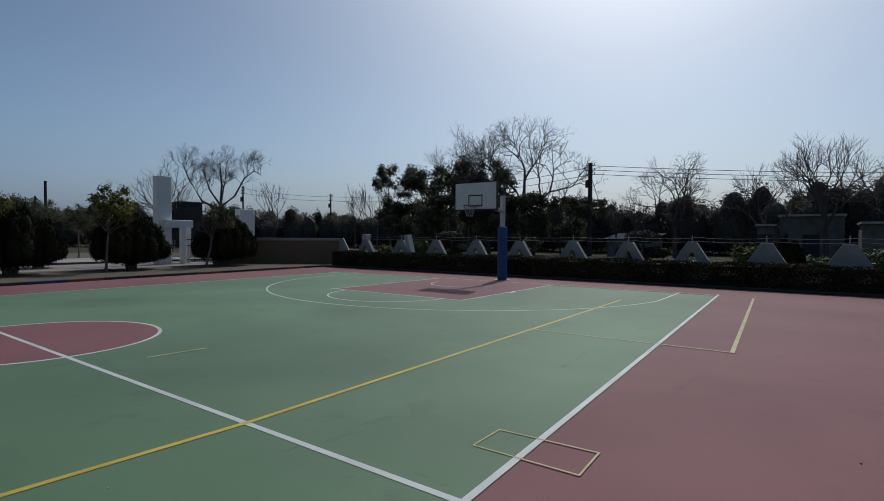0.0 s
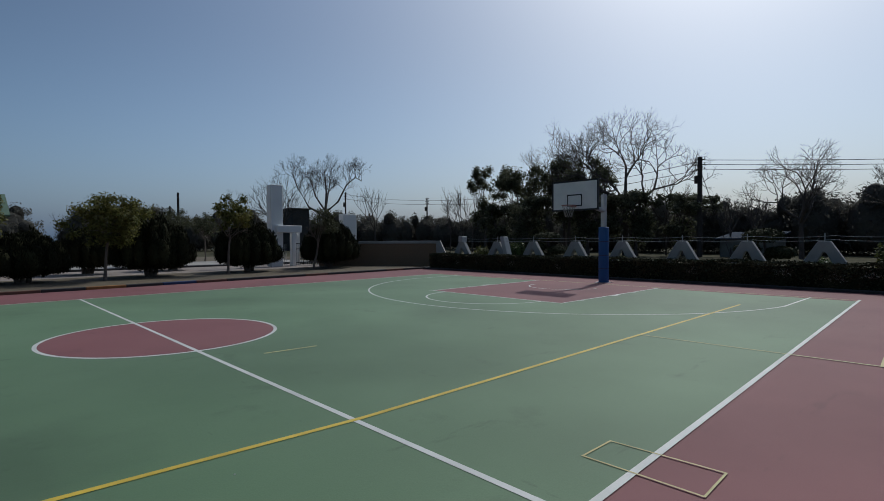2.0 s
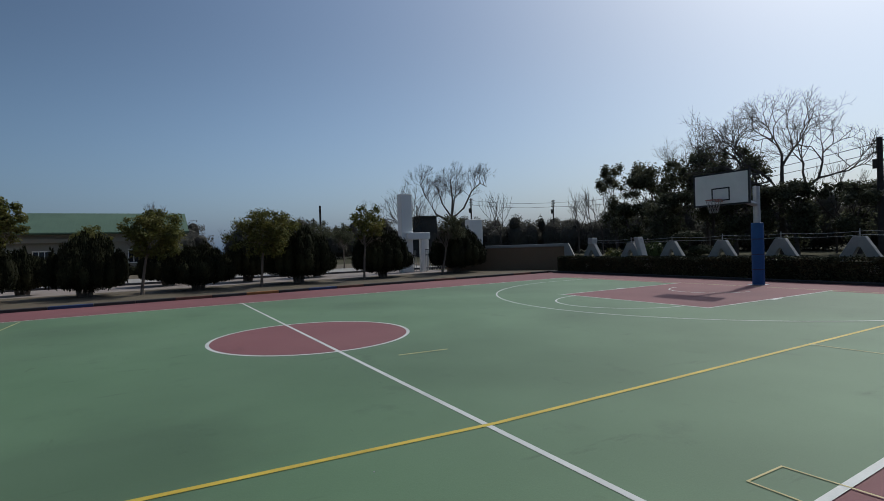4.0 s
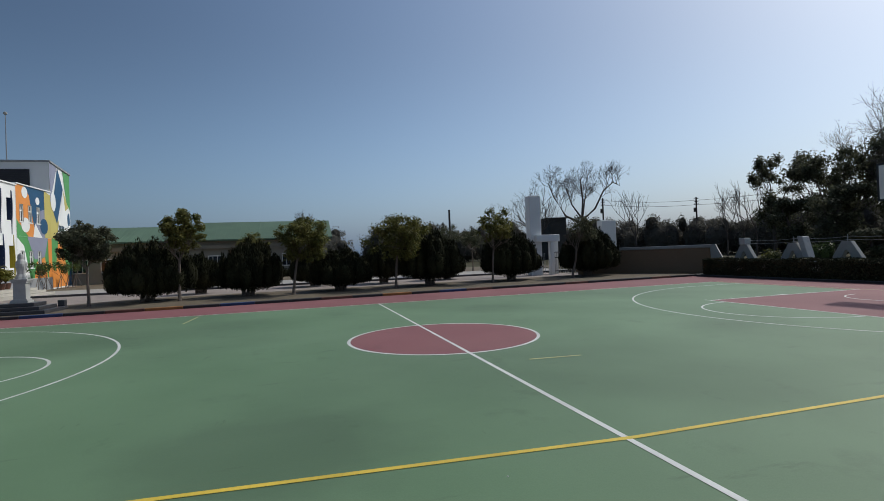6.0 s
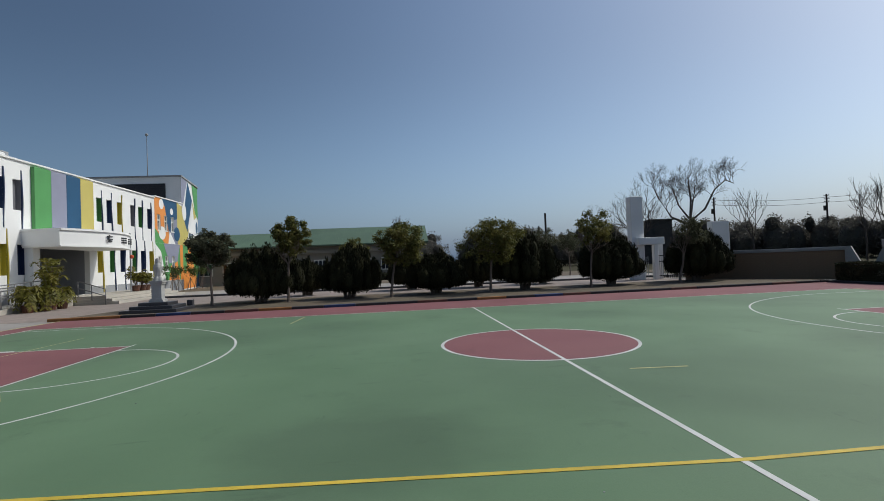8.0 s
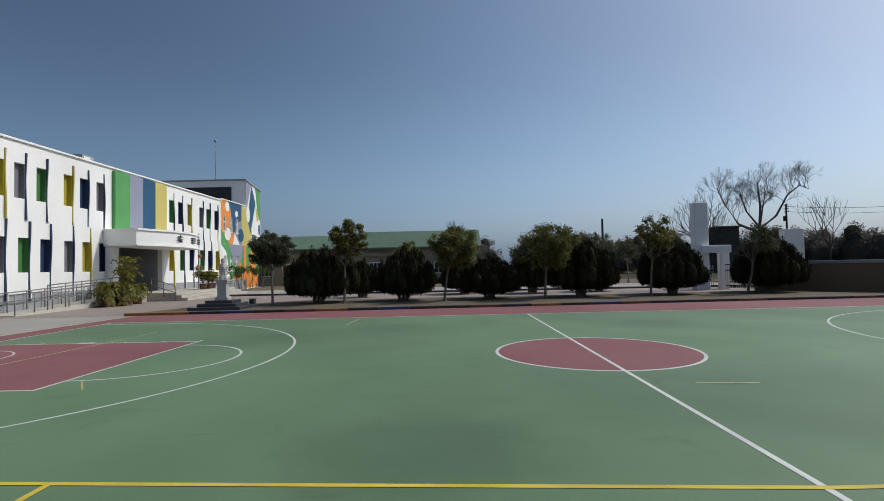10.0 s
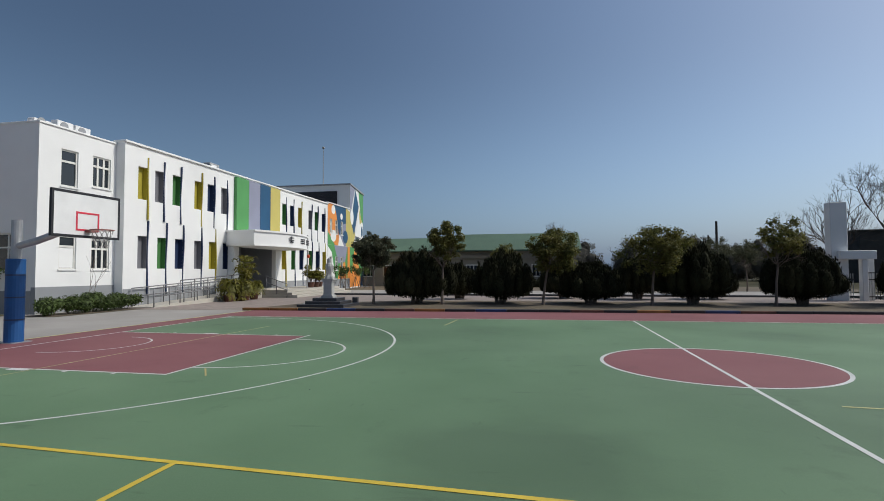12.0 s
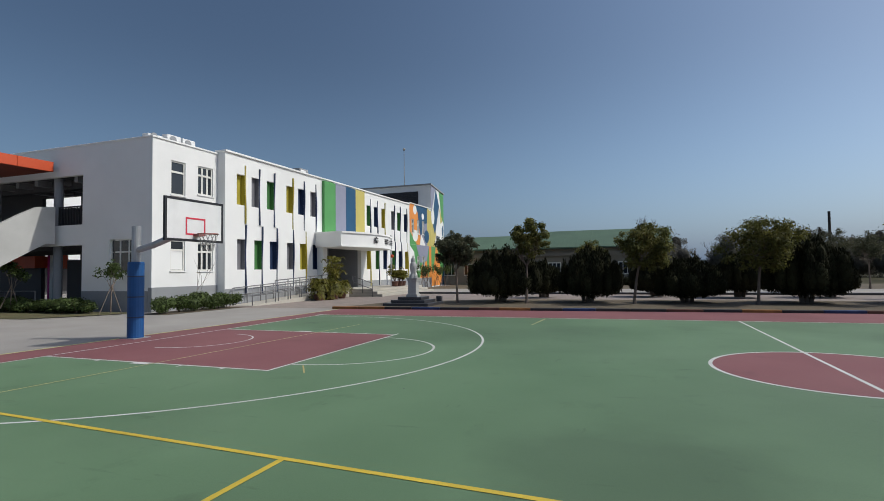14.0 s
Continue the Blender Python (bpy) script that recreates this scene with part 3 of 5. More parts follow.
# ceiling, back walls and long beams have the gallery's shade in their colour
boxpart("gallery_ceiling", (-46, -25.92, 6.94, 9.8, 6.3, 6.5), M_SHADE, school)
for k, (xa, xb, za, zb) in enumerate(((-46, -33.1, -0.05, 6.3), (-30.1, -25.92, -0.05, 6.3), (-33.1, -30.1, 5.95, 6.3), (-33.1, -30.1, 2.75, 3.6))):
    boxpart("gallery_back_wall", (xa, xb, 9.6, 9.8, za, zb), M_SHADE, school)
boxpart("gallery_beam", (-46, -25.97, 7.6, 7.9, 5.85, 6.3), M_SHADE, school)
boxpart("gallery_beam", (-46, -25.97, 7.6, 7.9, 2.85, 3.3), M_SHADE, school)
bal = boxpart("balustrade", (-27.5, -25.89, 6.73, 6.77, 4.78, 4.84), M_BLACK, school, "dark metal balustrade")
boxpart("mesh_panel", (-27.5, -25.89, 6.77, 6.785, 3.98, 4.76), M_DARK, bal, "dark mesh panel")
for k in range(16):
    boxpart("baluster", (-27.5 + k * 0.1, -27.47 + k * 0.1, 6.735, 6.765, 3.95, 4.78), M_BLACK, bal)
for k in range(5):
    boxpart("gallery_beam", (-32.2 + k * 1.35, -31.98 + k * 1.35, 6.95, 9.59, 6.0, 6.296), M_GREYPOR, school)
boxpart("parapet_panel", (-33.05, -30.15, 9.62, 9.66, 3.62, 5.3), M_DARK, school, "dark solid balustrade on the inner side")
boxpart("door", (-29.6, -28.6, 9.54, 9.6, 0.0, 2.1), M_DARK, school, "dark doorway in the gallery")
boxpart("canopy", (-35.4, -32.5, 8.9, 9.58, 2.05, 2.7), P_RED, school, "red fabric canopy in the gallery")
boxpart("canopy", (-31.75, -31.15, 9.62, 9.7, 2.0, 2.74), P_RED, school, "red fabric canopy in the gallery")
boxpart("coloured_post", (-32.45, -32.28, 9.5, 9.58, 0.0, 2.74), mat("magenta paint", (0.55, 0.04, 0.25), 0.6), school, "magenta painted post")
boxpart("coloured_post", (-32.275, -31.95, 9.5, 9.58, 0.0, 2.74), M_WHITE, school)
boxpart("coloured_post", (-31.945, -31.75, 9.5, 9.58, 0.0, 2.74), P_LYEL, school, "yellow painted post")
boxpart("door", (-31.1, -30.12, 9.62, 9.7, 0.0, 2.45), M_SHADE, school, "dark grey open door leaf")
boxpart("gallery_bench", (-35.6, -32.6, 7.2, 7.6, 0.0, 0.75), M_GREYPOR, school, "pale grey bench block")
boxpart("rear_wall", (-34, -33.8, 13.0, 37.9, -0.05, 7.19), M_WHITE, school)
boxpart("inner_wall", (-33.79, -22.2, 13.0, 13.2, -0.05, 7.19), M_WHITE, school)
# second wing beyond the yard
wing = thing("rear_wing", SITE, "white rear wing of the school beyond the gallery", "school building")
boxpart("wall", (-50, -48, 12, 30, 3.0, 10.5), M_WHITE, wing)
# the dark grey of this ground floor holds its shade
boxpart("ground_wall", (-50, -48.8, 12, 30, -0.05, 2.99), M_SHADE, wing, "ground floor wall with shade in its grey")
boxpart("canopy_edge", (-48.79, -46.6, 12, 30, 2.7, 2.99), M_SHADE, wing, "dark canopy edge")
# outer stair with a solid parapet
stair = thing("outer_staircase", SITE, "outdoor staircase with a solid sloping parapet greyed for shade", "staircase")
bm = bmesh.new()
p = [(6.5, 3.10), (6.5, 4.82), (5.72, 4.72), (5.1, 4.36), (1.0, 1.72), (1.0, 0.0), (6.1, 3.08)]
for xa, xb in ((-27.55, -27.35),):
    a = [bm.verts.new((xa, y, z)) for y, z in p]
    b = [bm.verts.new((xb, y, z)) for y, z in p]
    bm.faces.new(a)
    bm.faces.new(b[::-1])
    for k in range(len(p)):
        bm.faces.new((a[k], b[k], b[(k + 1) % len(p)], a[(k + 1) % len(p)]))
# the parapet's grey carries the shade on this face
part("parapet", bm, mat("render greyed for shade", (0.47, 0.47, 0.455), 0.8, 0.8, 0.1, 40, 0.1, stain=0.15), stair)
for k in range(20):
    y = 1.3 + k * 0.24
    boxpart("step", (-29.2, -27.56, y, 6.1 if k == 19 else y + 0.3, 0.0 + k * 0.18 - (0.18 if k else 0), 0.18 + k * 0.18), M_TANC, stair)
awning = thing("red_roof", SITE, "vermilion sheet metal roof over the outer stair", "roof")
for k in range(9):
    ya, yb = 6.48 - 1.5 * (k + 1), 6.46 - 1.5 * k
    boxpart("fascia_board", (-27.6, -27.45, ya, yb, 6.46, 6.92), P_RED, awning, bevel=0.01)
    boxpart("roof_sheet", (-36, -27.605, ya, yb, 6.60, 6.80), M_CONC, awning, "grey roof sheet", bevel=0.01)
# the lining's red is darkened to hold the shade under the roof
boxpart("lining", (-36, -27.61, -7.0, 6.47, 6.47, 6.595), mat("red soffit darkened for shade", (0.22, 0.05, 0.03), 0.7), awning, "red roof lining darkened for shade")
for yy in (-6.8, -0.4):
    boxpart("post", (-28.4, -28.1, yy, yy + 0.3, -0.05, 6.45), M_WHITE, awning)

# main front
UP = [11.13, 12.20, 13.41, 15.08, 16.19, 17.43, 24.62, 25.78, 27.06, 28.84, 29.98, 31.36]
LO = [11.17, 12.42, 13.65, 15.13, 16.38, 17.66, 24.60, 26.02, 27.33, 28.94, 30.22, 31.54]
UC = [P_YEL, P_GRY, P_GRN, P_YEL, P_NAV, P_GRY, P_GRN, P_NAV, P_YEL, P_GRY, P_GRN, P_NAV]
LC = [P_GRY, P_GRN, P_NAV, P_GRY, P_YEL, P_NAV, P_YEL, P_GRN, P_NAV, P_GRN, P_NAV, P_YEL]
holes = [(y, y + 0.56, 5.15, 6.73) for y in UP] + [(y, y + 0.56, 1.81, 3.38) for y in LO] + [(18.75, 23.76, 0.5, 3.25)]
holed("front_wall", 10.35, 32.5, 0.0, 7.7, FX - 0.3, FX, holes, M_WHITE, school)
boxpart("front_return", (FX - 0.6, FX - 0.002, 10.335, 10.349, 0.0, 7.7), M_WHITE, school)
boxpart("plinth", (FX - 0.3, FX + 0.018, 10.36, 18.1, -0.05, 0.85), M_PLINTH, school, "grey rendered plinth")
boxpart("plinth", (FX - 0.3, FX + 0.018, 23.8, 37.8, -0.05, 0.95), M_PLINTH, school, "grey rendered plinth")
bm = bmesh.new()
box(bm, FX - 0.6, FX + 0.09, 10.3, 32.55, 7.7, 7.8)
part("parapet_cap", bevelled(bm, 0.01), M_WHITE, school)
for ys, cs, za, zb in ((UP, UC, 5.15, 6.73), (LO, LC, 1.81, 3.38)):
    for y, c in zip(ys, cs):
        w = boxpart("window_panel", (FX - 0.28, FX - 0.22, y, y + 0.56, za, zb), c, school)
        boxpart("reveal", (FX - 0.22, FX - 0.005, y + 0.535, y + 0.556, za + 0.004, zb - 0.004), c, w)


def fin(y, z0, z1, seed, colour):
    """Thin vertical fin whose free edge runs in a slow wave."""
    bm = bmesh.new()
    n = 14
    a, b = [], []
    for k in range(n + 1):
        z = z0 + (z1 - z0) * k / n
        d = 0.05 + 0.032 * math.sin(z * 1.7 + seed)
        for row, yy in ((a, y), (b, y + 0.05)):
            row.append((bm.verts.new((FX - 0.02, yy, z)), bm.verts.new((FX + d, yy, z))))
    for r in (a, b):
        for k in range(n):
            bm.faces.new((r[k][0], r[k][1], r[k + 1][1], r[k + 1][0]))
    for k in range(n):
        bm.faces.new((a[k][1], b[k][1], b[k + 1][1], a[k + 1][1]))
        bm.faces.new((a[k][0], b[k][0], b[k + 1][0], a[k + 1][0]))
    for k in (0, n):
        bm.faces.new((a[k][0], a[k][1], b[k][1], b[k][0]))
    f = part("fin", bm, colour, school, "thin wavy fin")
    bm = bmesh.new()
    a, b = [], []
    for k in range(n + 1):
        z = z0 + (z1 - z0) * k / n
        d = 0.05 + 0.032 * math.sin(z * 1.7 + seed)
        bm_row = [bm.verts.new((FX + xx, yy, z)) for xx, yy in ((0.001, y + 0.052), (d + 0.012, y + 0.052), (d + 0.012, y + 0.10), (0.001, y + 0.22))]
        a.append(bm_row)
    for k in range(n):
        for q in range(3):
            bm.faces.new((a[k][q], a[k][q + 1], a[k + 1][q + 1], a[k + 1][q]))
    part("fin_face", bm, M_WHITE, f, "white wavy outer face")


for k, (yu, yl) in enumerate(zip(UP, LO)):
    fin(yu + 0.56, 4.2, 7.25, k * 0.9, P_NAV if UC[k] is not P_YEL else P_YEL)
    if not 17.5 < yl < 24:
        fin(yl + 0.56, 0.55, 4.15, k * 0.9 + 0.4, P_NAV if LC[k] is not P_YEL else P_YEL)
for k, c in enumerate((P_LGRN, P_LAV, P_BLU, P_LYEL)):
    y = 18.70 + k * 1.32
    bm = bmesh.new()
    box(bm, FX + 0.002, FX + 0.20, y, y + 1.312, 4.12, 7.60)
    part("colour_panel", bevelled(bm, 0.015), c, school)

# porch: recess, canopy with a curved front, columns
boxpart("porch_back", (-24.2, -24.0, 18.6, 23.9, 0.5, 3.5), M_GREYPOR, school)
boxpart("porch_side", (-24.0, FX - 0.3, 23.76, 23.9, 0.5, 3.5), M_GREYPOR, school)
boxpart("porch_side", (-24.0, FX - 0.3, 18.6, 18.75, 0.5, 3.5), M_GREYPOR, school)
pd = boxpart("porch_door", (-23.99, -23.9, 20.2, 22.4, 0.5, 2.8), M_DARK, school, "dark double door in the porch")
def brow(f):
    """Plan point along the canopy's curved front, f from 0 to 1."""
    return (-19.25 + 0.85 * math.sin(math.pi * f), 17.55 + 6.9 * f)


front = [brow(k / 18) for k in range(19)] + [(FX, 24.7)]
bm = bmesh.new()
prism(bm, [(FX, 17.95)] + front, 3.28, 4.05)
part("canopy", bm, M_WHITE, school, "white canopy with a curved front")
bm = bmesh.new()
prism(bm, [(FX, 17.87)] + [(a + 0.08, b) for a, b in front], 4.05, 4.16)
part("canopy_cap", bm, M_WHITE, school)
bm = bmesh.new()
prism(bm, [(FX, 18.0)] + [(a + 0.05, b) for a, b in front], 3.20, 3.28)
part("canopy_lip", bm, M_WHITE, school)
bm = bmesh.new()
box(bm, FX + 0.02, FX + 0.45, 18.1, 18.6, 0.0, 3.20)
part("canopy_post", bevelled(bm, 0.01), M_WHITE, school)
bm = bmesh.new()
tube(bm, [(-19.2, 24.35, 0.45), (-19.2, 24.35, 4.3)], 0.05, 10)
part("canopy_post", bm, M_STEEL, school, "thin steel post")
# signs on the canopy front: dark strokes and plaques
def glyph(y, x, kind):
    s = bmesh.new()
    if kind == 0:
        for a, b, c, d in ((-0.26, 0.26, 0.40, 0.45), (-0.03, 0.03, 0.45, 0.52), (-0.28, 0.28, 0.24, 0.29), (-0.12, -0.06, 0.29, 0.40), (-0.2, -0.05, 0.12, 0.17), (0.02, 0.2, 0.12, 0.17), (-0.05, 0.05, 0.17, 0.24)):
            box(s, x, x + 0.04, y + a, y + b, 3.40 + c, 3.40 + d)
    else:
        for k in range(3):
            for a, b in ((-0.3, -0.14), (-0.08, 0.08), (0.14, 0.3)):
                box(s, x, x + 0.03, y + a, y + b, 3.50 + k * 0.13, 3.59 + k * 0.13)
    return part("sign_character", s, M_DARK, school, "dark raised sign character")
for f, kind in ((0.42, 0), (0.66, 1), (0.86, 1)):
    cx, cy = brow(f)
    glyph(cy, cx + 0.03, kind)
bm = bmesh.new()
bmesh.ops.create_uvsphere(bm, u_segments=8, v_segments=6, radius=0.13, matrix=Matrix.Translation((-19.05, 24.2, 2.75)))
lan = part("red_lantern", bm, P_RED)
lan.matrix_world = SITE
tagged(lan, "small red lantern hanging under the porch canopy", "lantern")
bm = bmesh.new()
box(bm, -19.055, -19.045, 24.195, 24.205, 2.86, 3.21)
part("cord", bm, M_BLACK, lan)
# terrace and steps
terrace = thing("terrace", SITE, "pale concrete terrace with broad steps before the porch", "terrace", kind="structure")
for k in range(3):
    boxpart("step", (FX + 0.02, -18.3 - 0.35 * (k - 2) if k < 2 else -18.3, 19.7, 28.6 - 0.3 * k, 0.0 + 0.165 * k, 0.165 * (k + 1) - 0.004), M_TANC, terrace, bevel=0.01)
bm = bmesh.new()
bm2 = [(-21.25, 10.6, 0.02), (-19.9, 10.6, 0.02), (-19.9, 19.6, 0.5), (-21.25, 19.6, 0.5)]
lo = [bm.verts.new((x, y, -0.04)) for x, y, z in bm2]
hi = [bm.verts.new(v) for v in bm2]
bm.faces.new(lo[::-1])
bm.faces.new(hi)
for k in range(4):
    bm.faces.new((lo[k], lo[(k + 1) % 4], hi[(k + 1) % 4], hi[k]))
part("ramp", bm, M_TANC, terrace, "sloping concrete ramp")


def railing(p0, p1, height, posts, name="handrail", label="galvanised steel ramp railing with two rails"):
    """Straight railing with round posts and two rails."""
    t = thing(name, SITE, label, "railing", "ramp railings")
    a, b = Vector(p0), Vector(p1)
    for h in (height, height * 0.55):
        bm = bmesh.new()
        tube(bm, [a + Vector((0, 0, h)), b + Vector((0, 0, h))], 0.026, 8)
        part("rail", bm, M_RAIL, t, smooth=True)
    for k in range(posts):
        q = a.lerp(b, k / (posts - 1))
        bm = bmesh.new()
        tube(bm, [q - Vector((0, 0, 0.02)), q + Vector((0, 0, height))], 0.026, 8)
        part("post", bm, M_RAIL, t, smooth=True)
    return t


railing((-19.98, 10.7, 0.03), (-19.98, 17.6, 0.39), 0.85, 8)
railing((-21.15, 10.7, 0.03), (-21.15, 17.8, 0.40), 0.85, 8)
railing((-19.98, 12.4, 0.12), (-19.98, 17.6, 0.39), 1.1, 6)
railing((-18.2, 19.55, 0.02), (-19.6, 19.55, 0.5), 0.85, 3)
railing((-35.0, 6.3, 0.0), (-28.3, 6.3, 0.0), 0.9, 6)

# roof items
for k, yy in enumerate((6.75, 7.75, 8.6)):
    ac = thing("air_conditioner", SITE @ pose(-22.5, yy + 0.35, 7.655), "white outdoor air conditioning unit on the flat roof", "air conditioner", "roof units")
    boxpart("casing", (-0.35, 0.0, 0.0, 0.75, 0.0, 0.50 if k else 0.30), M_BOARD, ac, bevel=0.02)
    bm = bmesh.new()
    bmesh.ops.create_cone(bm, segments=16, radius1=0.19, radius2=0.19, depth=0.02, cap_ends=True, matrix=Matrix.Translation((0.012, 0.3, 0.27 if k else 0.18)) @ Matrix.Rotation(radians(90), 4, "Y"))
    part("fan_grille", bm, M_PLINTH, ac)
ac = thing("air_conditioner", SITE @ pose(-21.9, 17.2, 7.62), "grey outdoor air conditioning unit on the flat roof", "air conditioner", "roof units")
boxpart("casing", (-0.5, 0, 0, 0.9, 0, 0.62), M_PLINTH, ac, bevel=0.02)
boxpart("fan_grille", (0.001, 0.02, 0.1, 0.6, 0.08, 0.52), M_BOARD, ac)
boxpart("flat_roof", (-34, AX - 0.3, 6.89, 37.9, 7.2, 7.4), M_CONC, school)
# mural wing and tower
MX = FX
MUR = [(33.0, 33.55), (34.25, 34.8), (35.5, 36.05)]
mh = [(a, b, z, z + 1.3) for a, b in MUR for z in (1.75, 5.15)]
holed("mural_wall", 32.5, 37.8, 0.95, 7.85, FX - 0.3, FX + 0.01, mh, M_WHITE, school)
for a, b, z, _ in mh:
    window(a, b, z, z + 1.3, 2, (0.65,), FX + 0.01)
bm = bmesh.new()
box(bm, FX - 0.3, FX + 0.08, 32.5, 37.85, 7.85, 7.93)
part("parapet_cap", bm, M_WHITE, school)


def tower_pt(s):
    """Point at s metres along the tower's front, which turns back a little."""
    return (FX - 0.17 * s, 37.8 + s)


tw = [(FX - 9.5, 37.8), tower_pt(0), tower_pt(7.0), (FX - 9.5, 45)]
bm = bmesh.new()
prism(bm, tw, 0, 10.35)
part("tower", bm, M_WHITE, school)
bm = bmesh.new()
prism(bm, [(FX - 9.6, 37.7), (FX + 0.1, 37.7), (FX - 1.1, 44.9), (FX - 9.6, 45.1)], 10.35, 10.49)
part("tower_cap", bm, M_PLINTH, school)
# dark panel on the solid tower stands for the opening's shade
boxpart("tower_opening_shade", (FX - 7.6, FX - 1.3, 37.72, 37.797, 8.0, 9.75), M_DARK, school, "dark louvred panel for the shade of the tower opening")
for k in range(10):
    boxpart("louvre", (FX - 7.58, FX - 1.32, 37.69, 37.718, 8.05 + k * 0.17, 8.09 + k * 0.17), M_BLACK, school)


def patch(pts, material, n, tower=False):
    """Flat field of mural paint on the wall, from wall coordinates (along, up)."""
    off = 0.012 + 0.004 * n
    v = []
    for a, z in pts:
        if tower:
            x, y = tower_pt(a)
            v.append((x + off, y, z))
        else:
            v.append((FX + off, a, z))
    me = bpy.data.meshes.new("mural_field")
    me.from_pydata(v, [], [tuple(range(len(v)))])
    me.materials.append(material)
    o = new("mural_field", me)
    o.parent = school


def ring(cy, cz, r, ry=None):
    return [(cy + r * math.cos(a), cz + (ry or r) * math.sin(a)) for a in (2 * math.pi * k / 24 for k in range(24))]


def around(pts, material, n):
    """Mural field that leaves the window openings free: cut into strips between the windows."""
    bm = bmesh.new()
    bm.faces.new([bm.verts.new((FX + 0.012 + 0.004 * n, a, z)) for a, z in pts])
    cuts = sorted({c for h in mh for c in h[:2]}), sorted({c for h in mh for c in h[2:]})
    for axis, cc in ((1, cuts[0]), (2, cuts[1])):
        for c in cc:
            no = Vector((0, 1, 0)) if axis == 1 else Vector((0, 0, 1))
            co = no * c
            bmesh.ops.bisect_plane(bm, geom=bm.verts[:] + bm.edges[:] + bm.faces[:], plane_co=co, plane_no=no)
    gone = [f for f in bm.faces if any(h[0] < f.calc_center_median().y < h[1] and h[2] < f.calc_center_median().z < h[3] for h in mh)]
    bmesh.ops.delete(bm, geom=gone, context="FACES")
    me = bpy.data.meshes.new("mural_field")
    bm.to_mesh(me)
    bm.free()
    me.materials.append(material)
    o = new("mural_field", me)
    o.parent = school


around([(32.55, 4.1), (37.0, 4.1), (37.0, 7.84), (32.55, 7.84)], P_BLU, 0)
around([(32.55, 4.1), (35.3, 4.1), (34.4, 7.2), (33.6, 7.84), (32.55, 7.84)], P_ORA, 1)
around([(35.1, 4.1), (37.0, 4.1), (37.0, 6.4), (35.6, 6.1)], P_LAV, 1)
around([(34.9, 4.1), (36.3, 4.1), (35.2, 5.2)], M_WHITE, 2)
around([(32.55, 4.1), (34.2, 4.1), (32.55, 5.3)], P_LGRN, 2)
around([(36.75, 4.1), (37.79, 4.1), (37.79, 7.6), (36.75, 7.84)], P_LYEL, 3)
around(ring(33.75, 7.35, 0.42), M_WHITE, 4)
around(ring(35.65, 6.9, 0.3), M_WHITE, 4)
around(ring(33.8, 4.95, 0.62, 0.55), M_WHITE, 4)
around(ring(36.6, 5.0, 0.62), P_BLU, 5)
around([(32.55, 0.97), (37.79, 0.97), (37.79, 4.09), (32.55, 4.09)], P_LGRN, 0)
around([(34.0, 4.09), (37.2, 4.09), (36.6, 2.6), (35.0, 2.4)], P_LAV, 1)
around([(34.9, 0.97), (37.0, 0.97), (36.6, 2.6), (35.3, 2.2)], P_ORA, 2)
around([(32.55, 1.0), (34.3, 1.0), (33.5, 3.4), (32.55, 4.0)], M_WHITE, 1)
around([(37.2, 0.97), (37.79, 0.97), (37.79, 4.09), (37.2, 4.09)], P_ORA, 3)
patch([(0, 4.0), (3.5, 4.0), (1.8, 7.0), (0, 9.0)], P_LYEL, 0, True)
patch([(0, 7.0), (0, 10.3), (2.4, 10.3)], P_LAV, 1, True)
patch([(0.6, 6.6), (2.6, 10.3), (4.4, 8.7), (2.0, 5.4)], P_BLU, 2, True)
patch([(1.7, 4.2), (4.3, 8.4), (6.6, 6.6), (6.9, 4.6), (5.0, 4.0)], M_WHITE, 3, True)
patch([(4.4, 10.3), (6.98, 10.3), (6.98, 7.0), (5.6, 7.6)], P_LGRN, 2, True)
patch([(4.4, 8.6), (6.2, 7.2), (5.0, 6.8)], P_LYEL, 4, True)
patch(ring(0.9, 7.2, 0.8), M_WHITE, 4, True)
patch(ring(6.2, 6.1, 0.5, 0.6), P_BLU, 5, True)
patch([(0, 0.1), (6.98, 0.1), (6.98, 4.1), (0, 4.1)], P_ORA, 0, True)
patch([(3.0, 4.1), (6.98, 4.1), (6.98, 1.0), (5.6, 0.9)], P_LGRN, 1, True)
patch([(0, 4.1), (2.2, 4.1), (1.0, 1.4), (0, 2.0)], P_LGRN, 2, True)
patch([(5.0, 0.1), (6.9, 0.1), (6.6, 1.8)], P_BLU, 3, True)
for a, b, c, d, m in ((2.4, 4.4, 4.75, 5.45, M_FRAME), (2.5, 3.35, 4.85, 5.35, M_GLASS), (3.45, 4.3, 4.85, 5.35, M_GLASS)):
    bm = bmesh.new()
    off = 0.05 if m is M_FRAME else 0.06
    lo = [(*tower_pt(q), z) for q in (a, b) for z in (c, d)]
    v = [bm.verts.new((x + k * off, y, z)) for k in (0, 1) for x, y, z in lo]
    for f in ((0, 1, 3, 2), (4, 6, 7, 5), (0, 4, 5, 1), (2, 3, 7, 6), (0, 2, 6, 4), (1, 5, 7, 3)):
        bm.faces.new([v[i] for i in f])
    part("tower_window" if m is M_FRAME else "tower_pane", bm, m, school)
bm = bmesh.new()
tube(bm, [(FX - 3.4, 39.2, 10.45), (FX - 3.4, 39.2, 14.5)], [0.05, 0.025], 8)
mast = part("roof_mast", bm, M_PLINTH)
mast.matrix_world = SITE
tagged(mast, "thin grey mast with a ball head on the tower", "mast")
bm = bmesh.new()
bmesh.ops.create_icosphere(bm, subdivisions=2, radius=0.14, matrix=Matrix.Translation((FX - 3.4, 39.2, 14.6)))
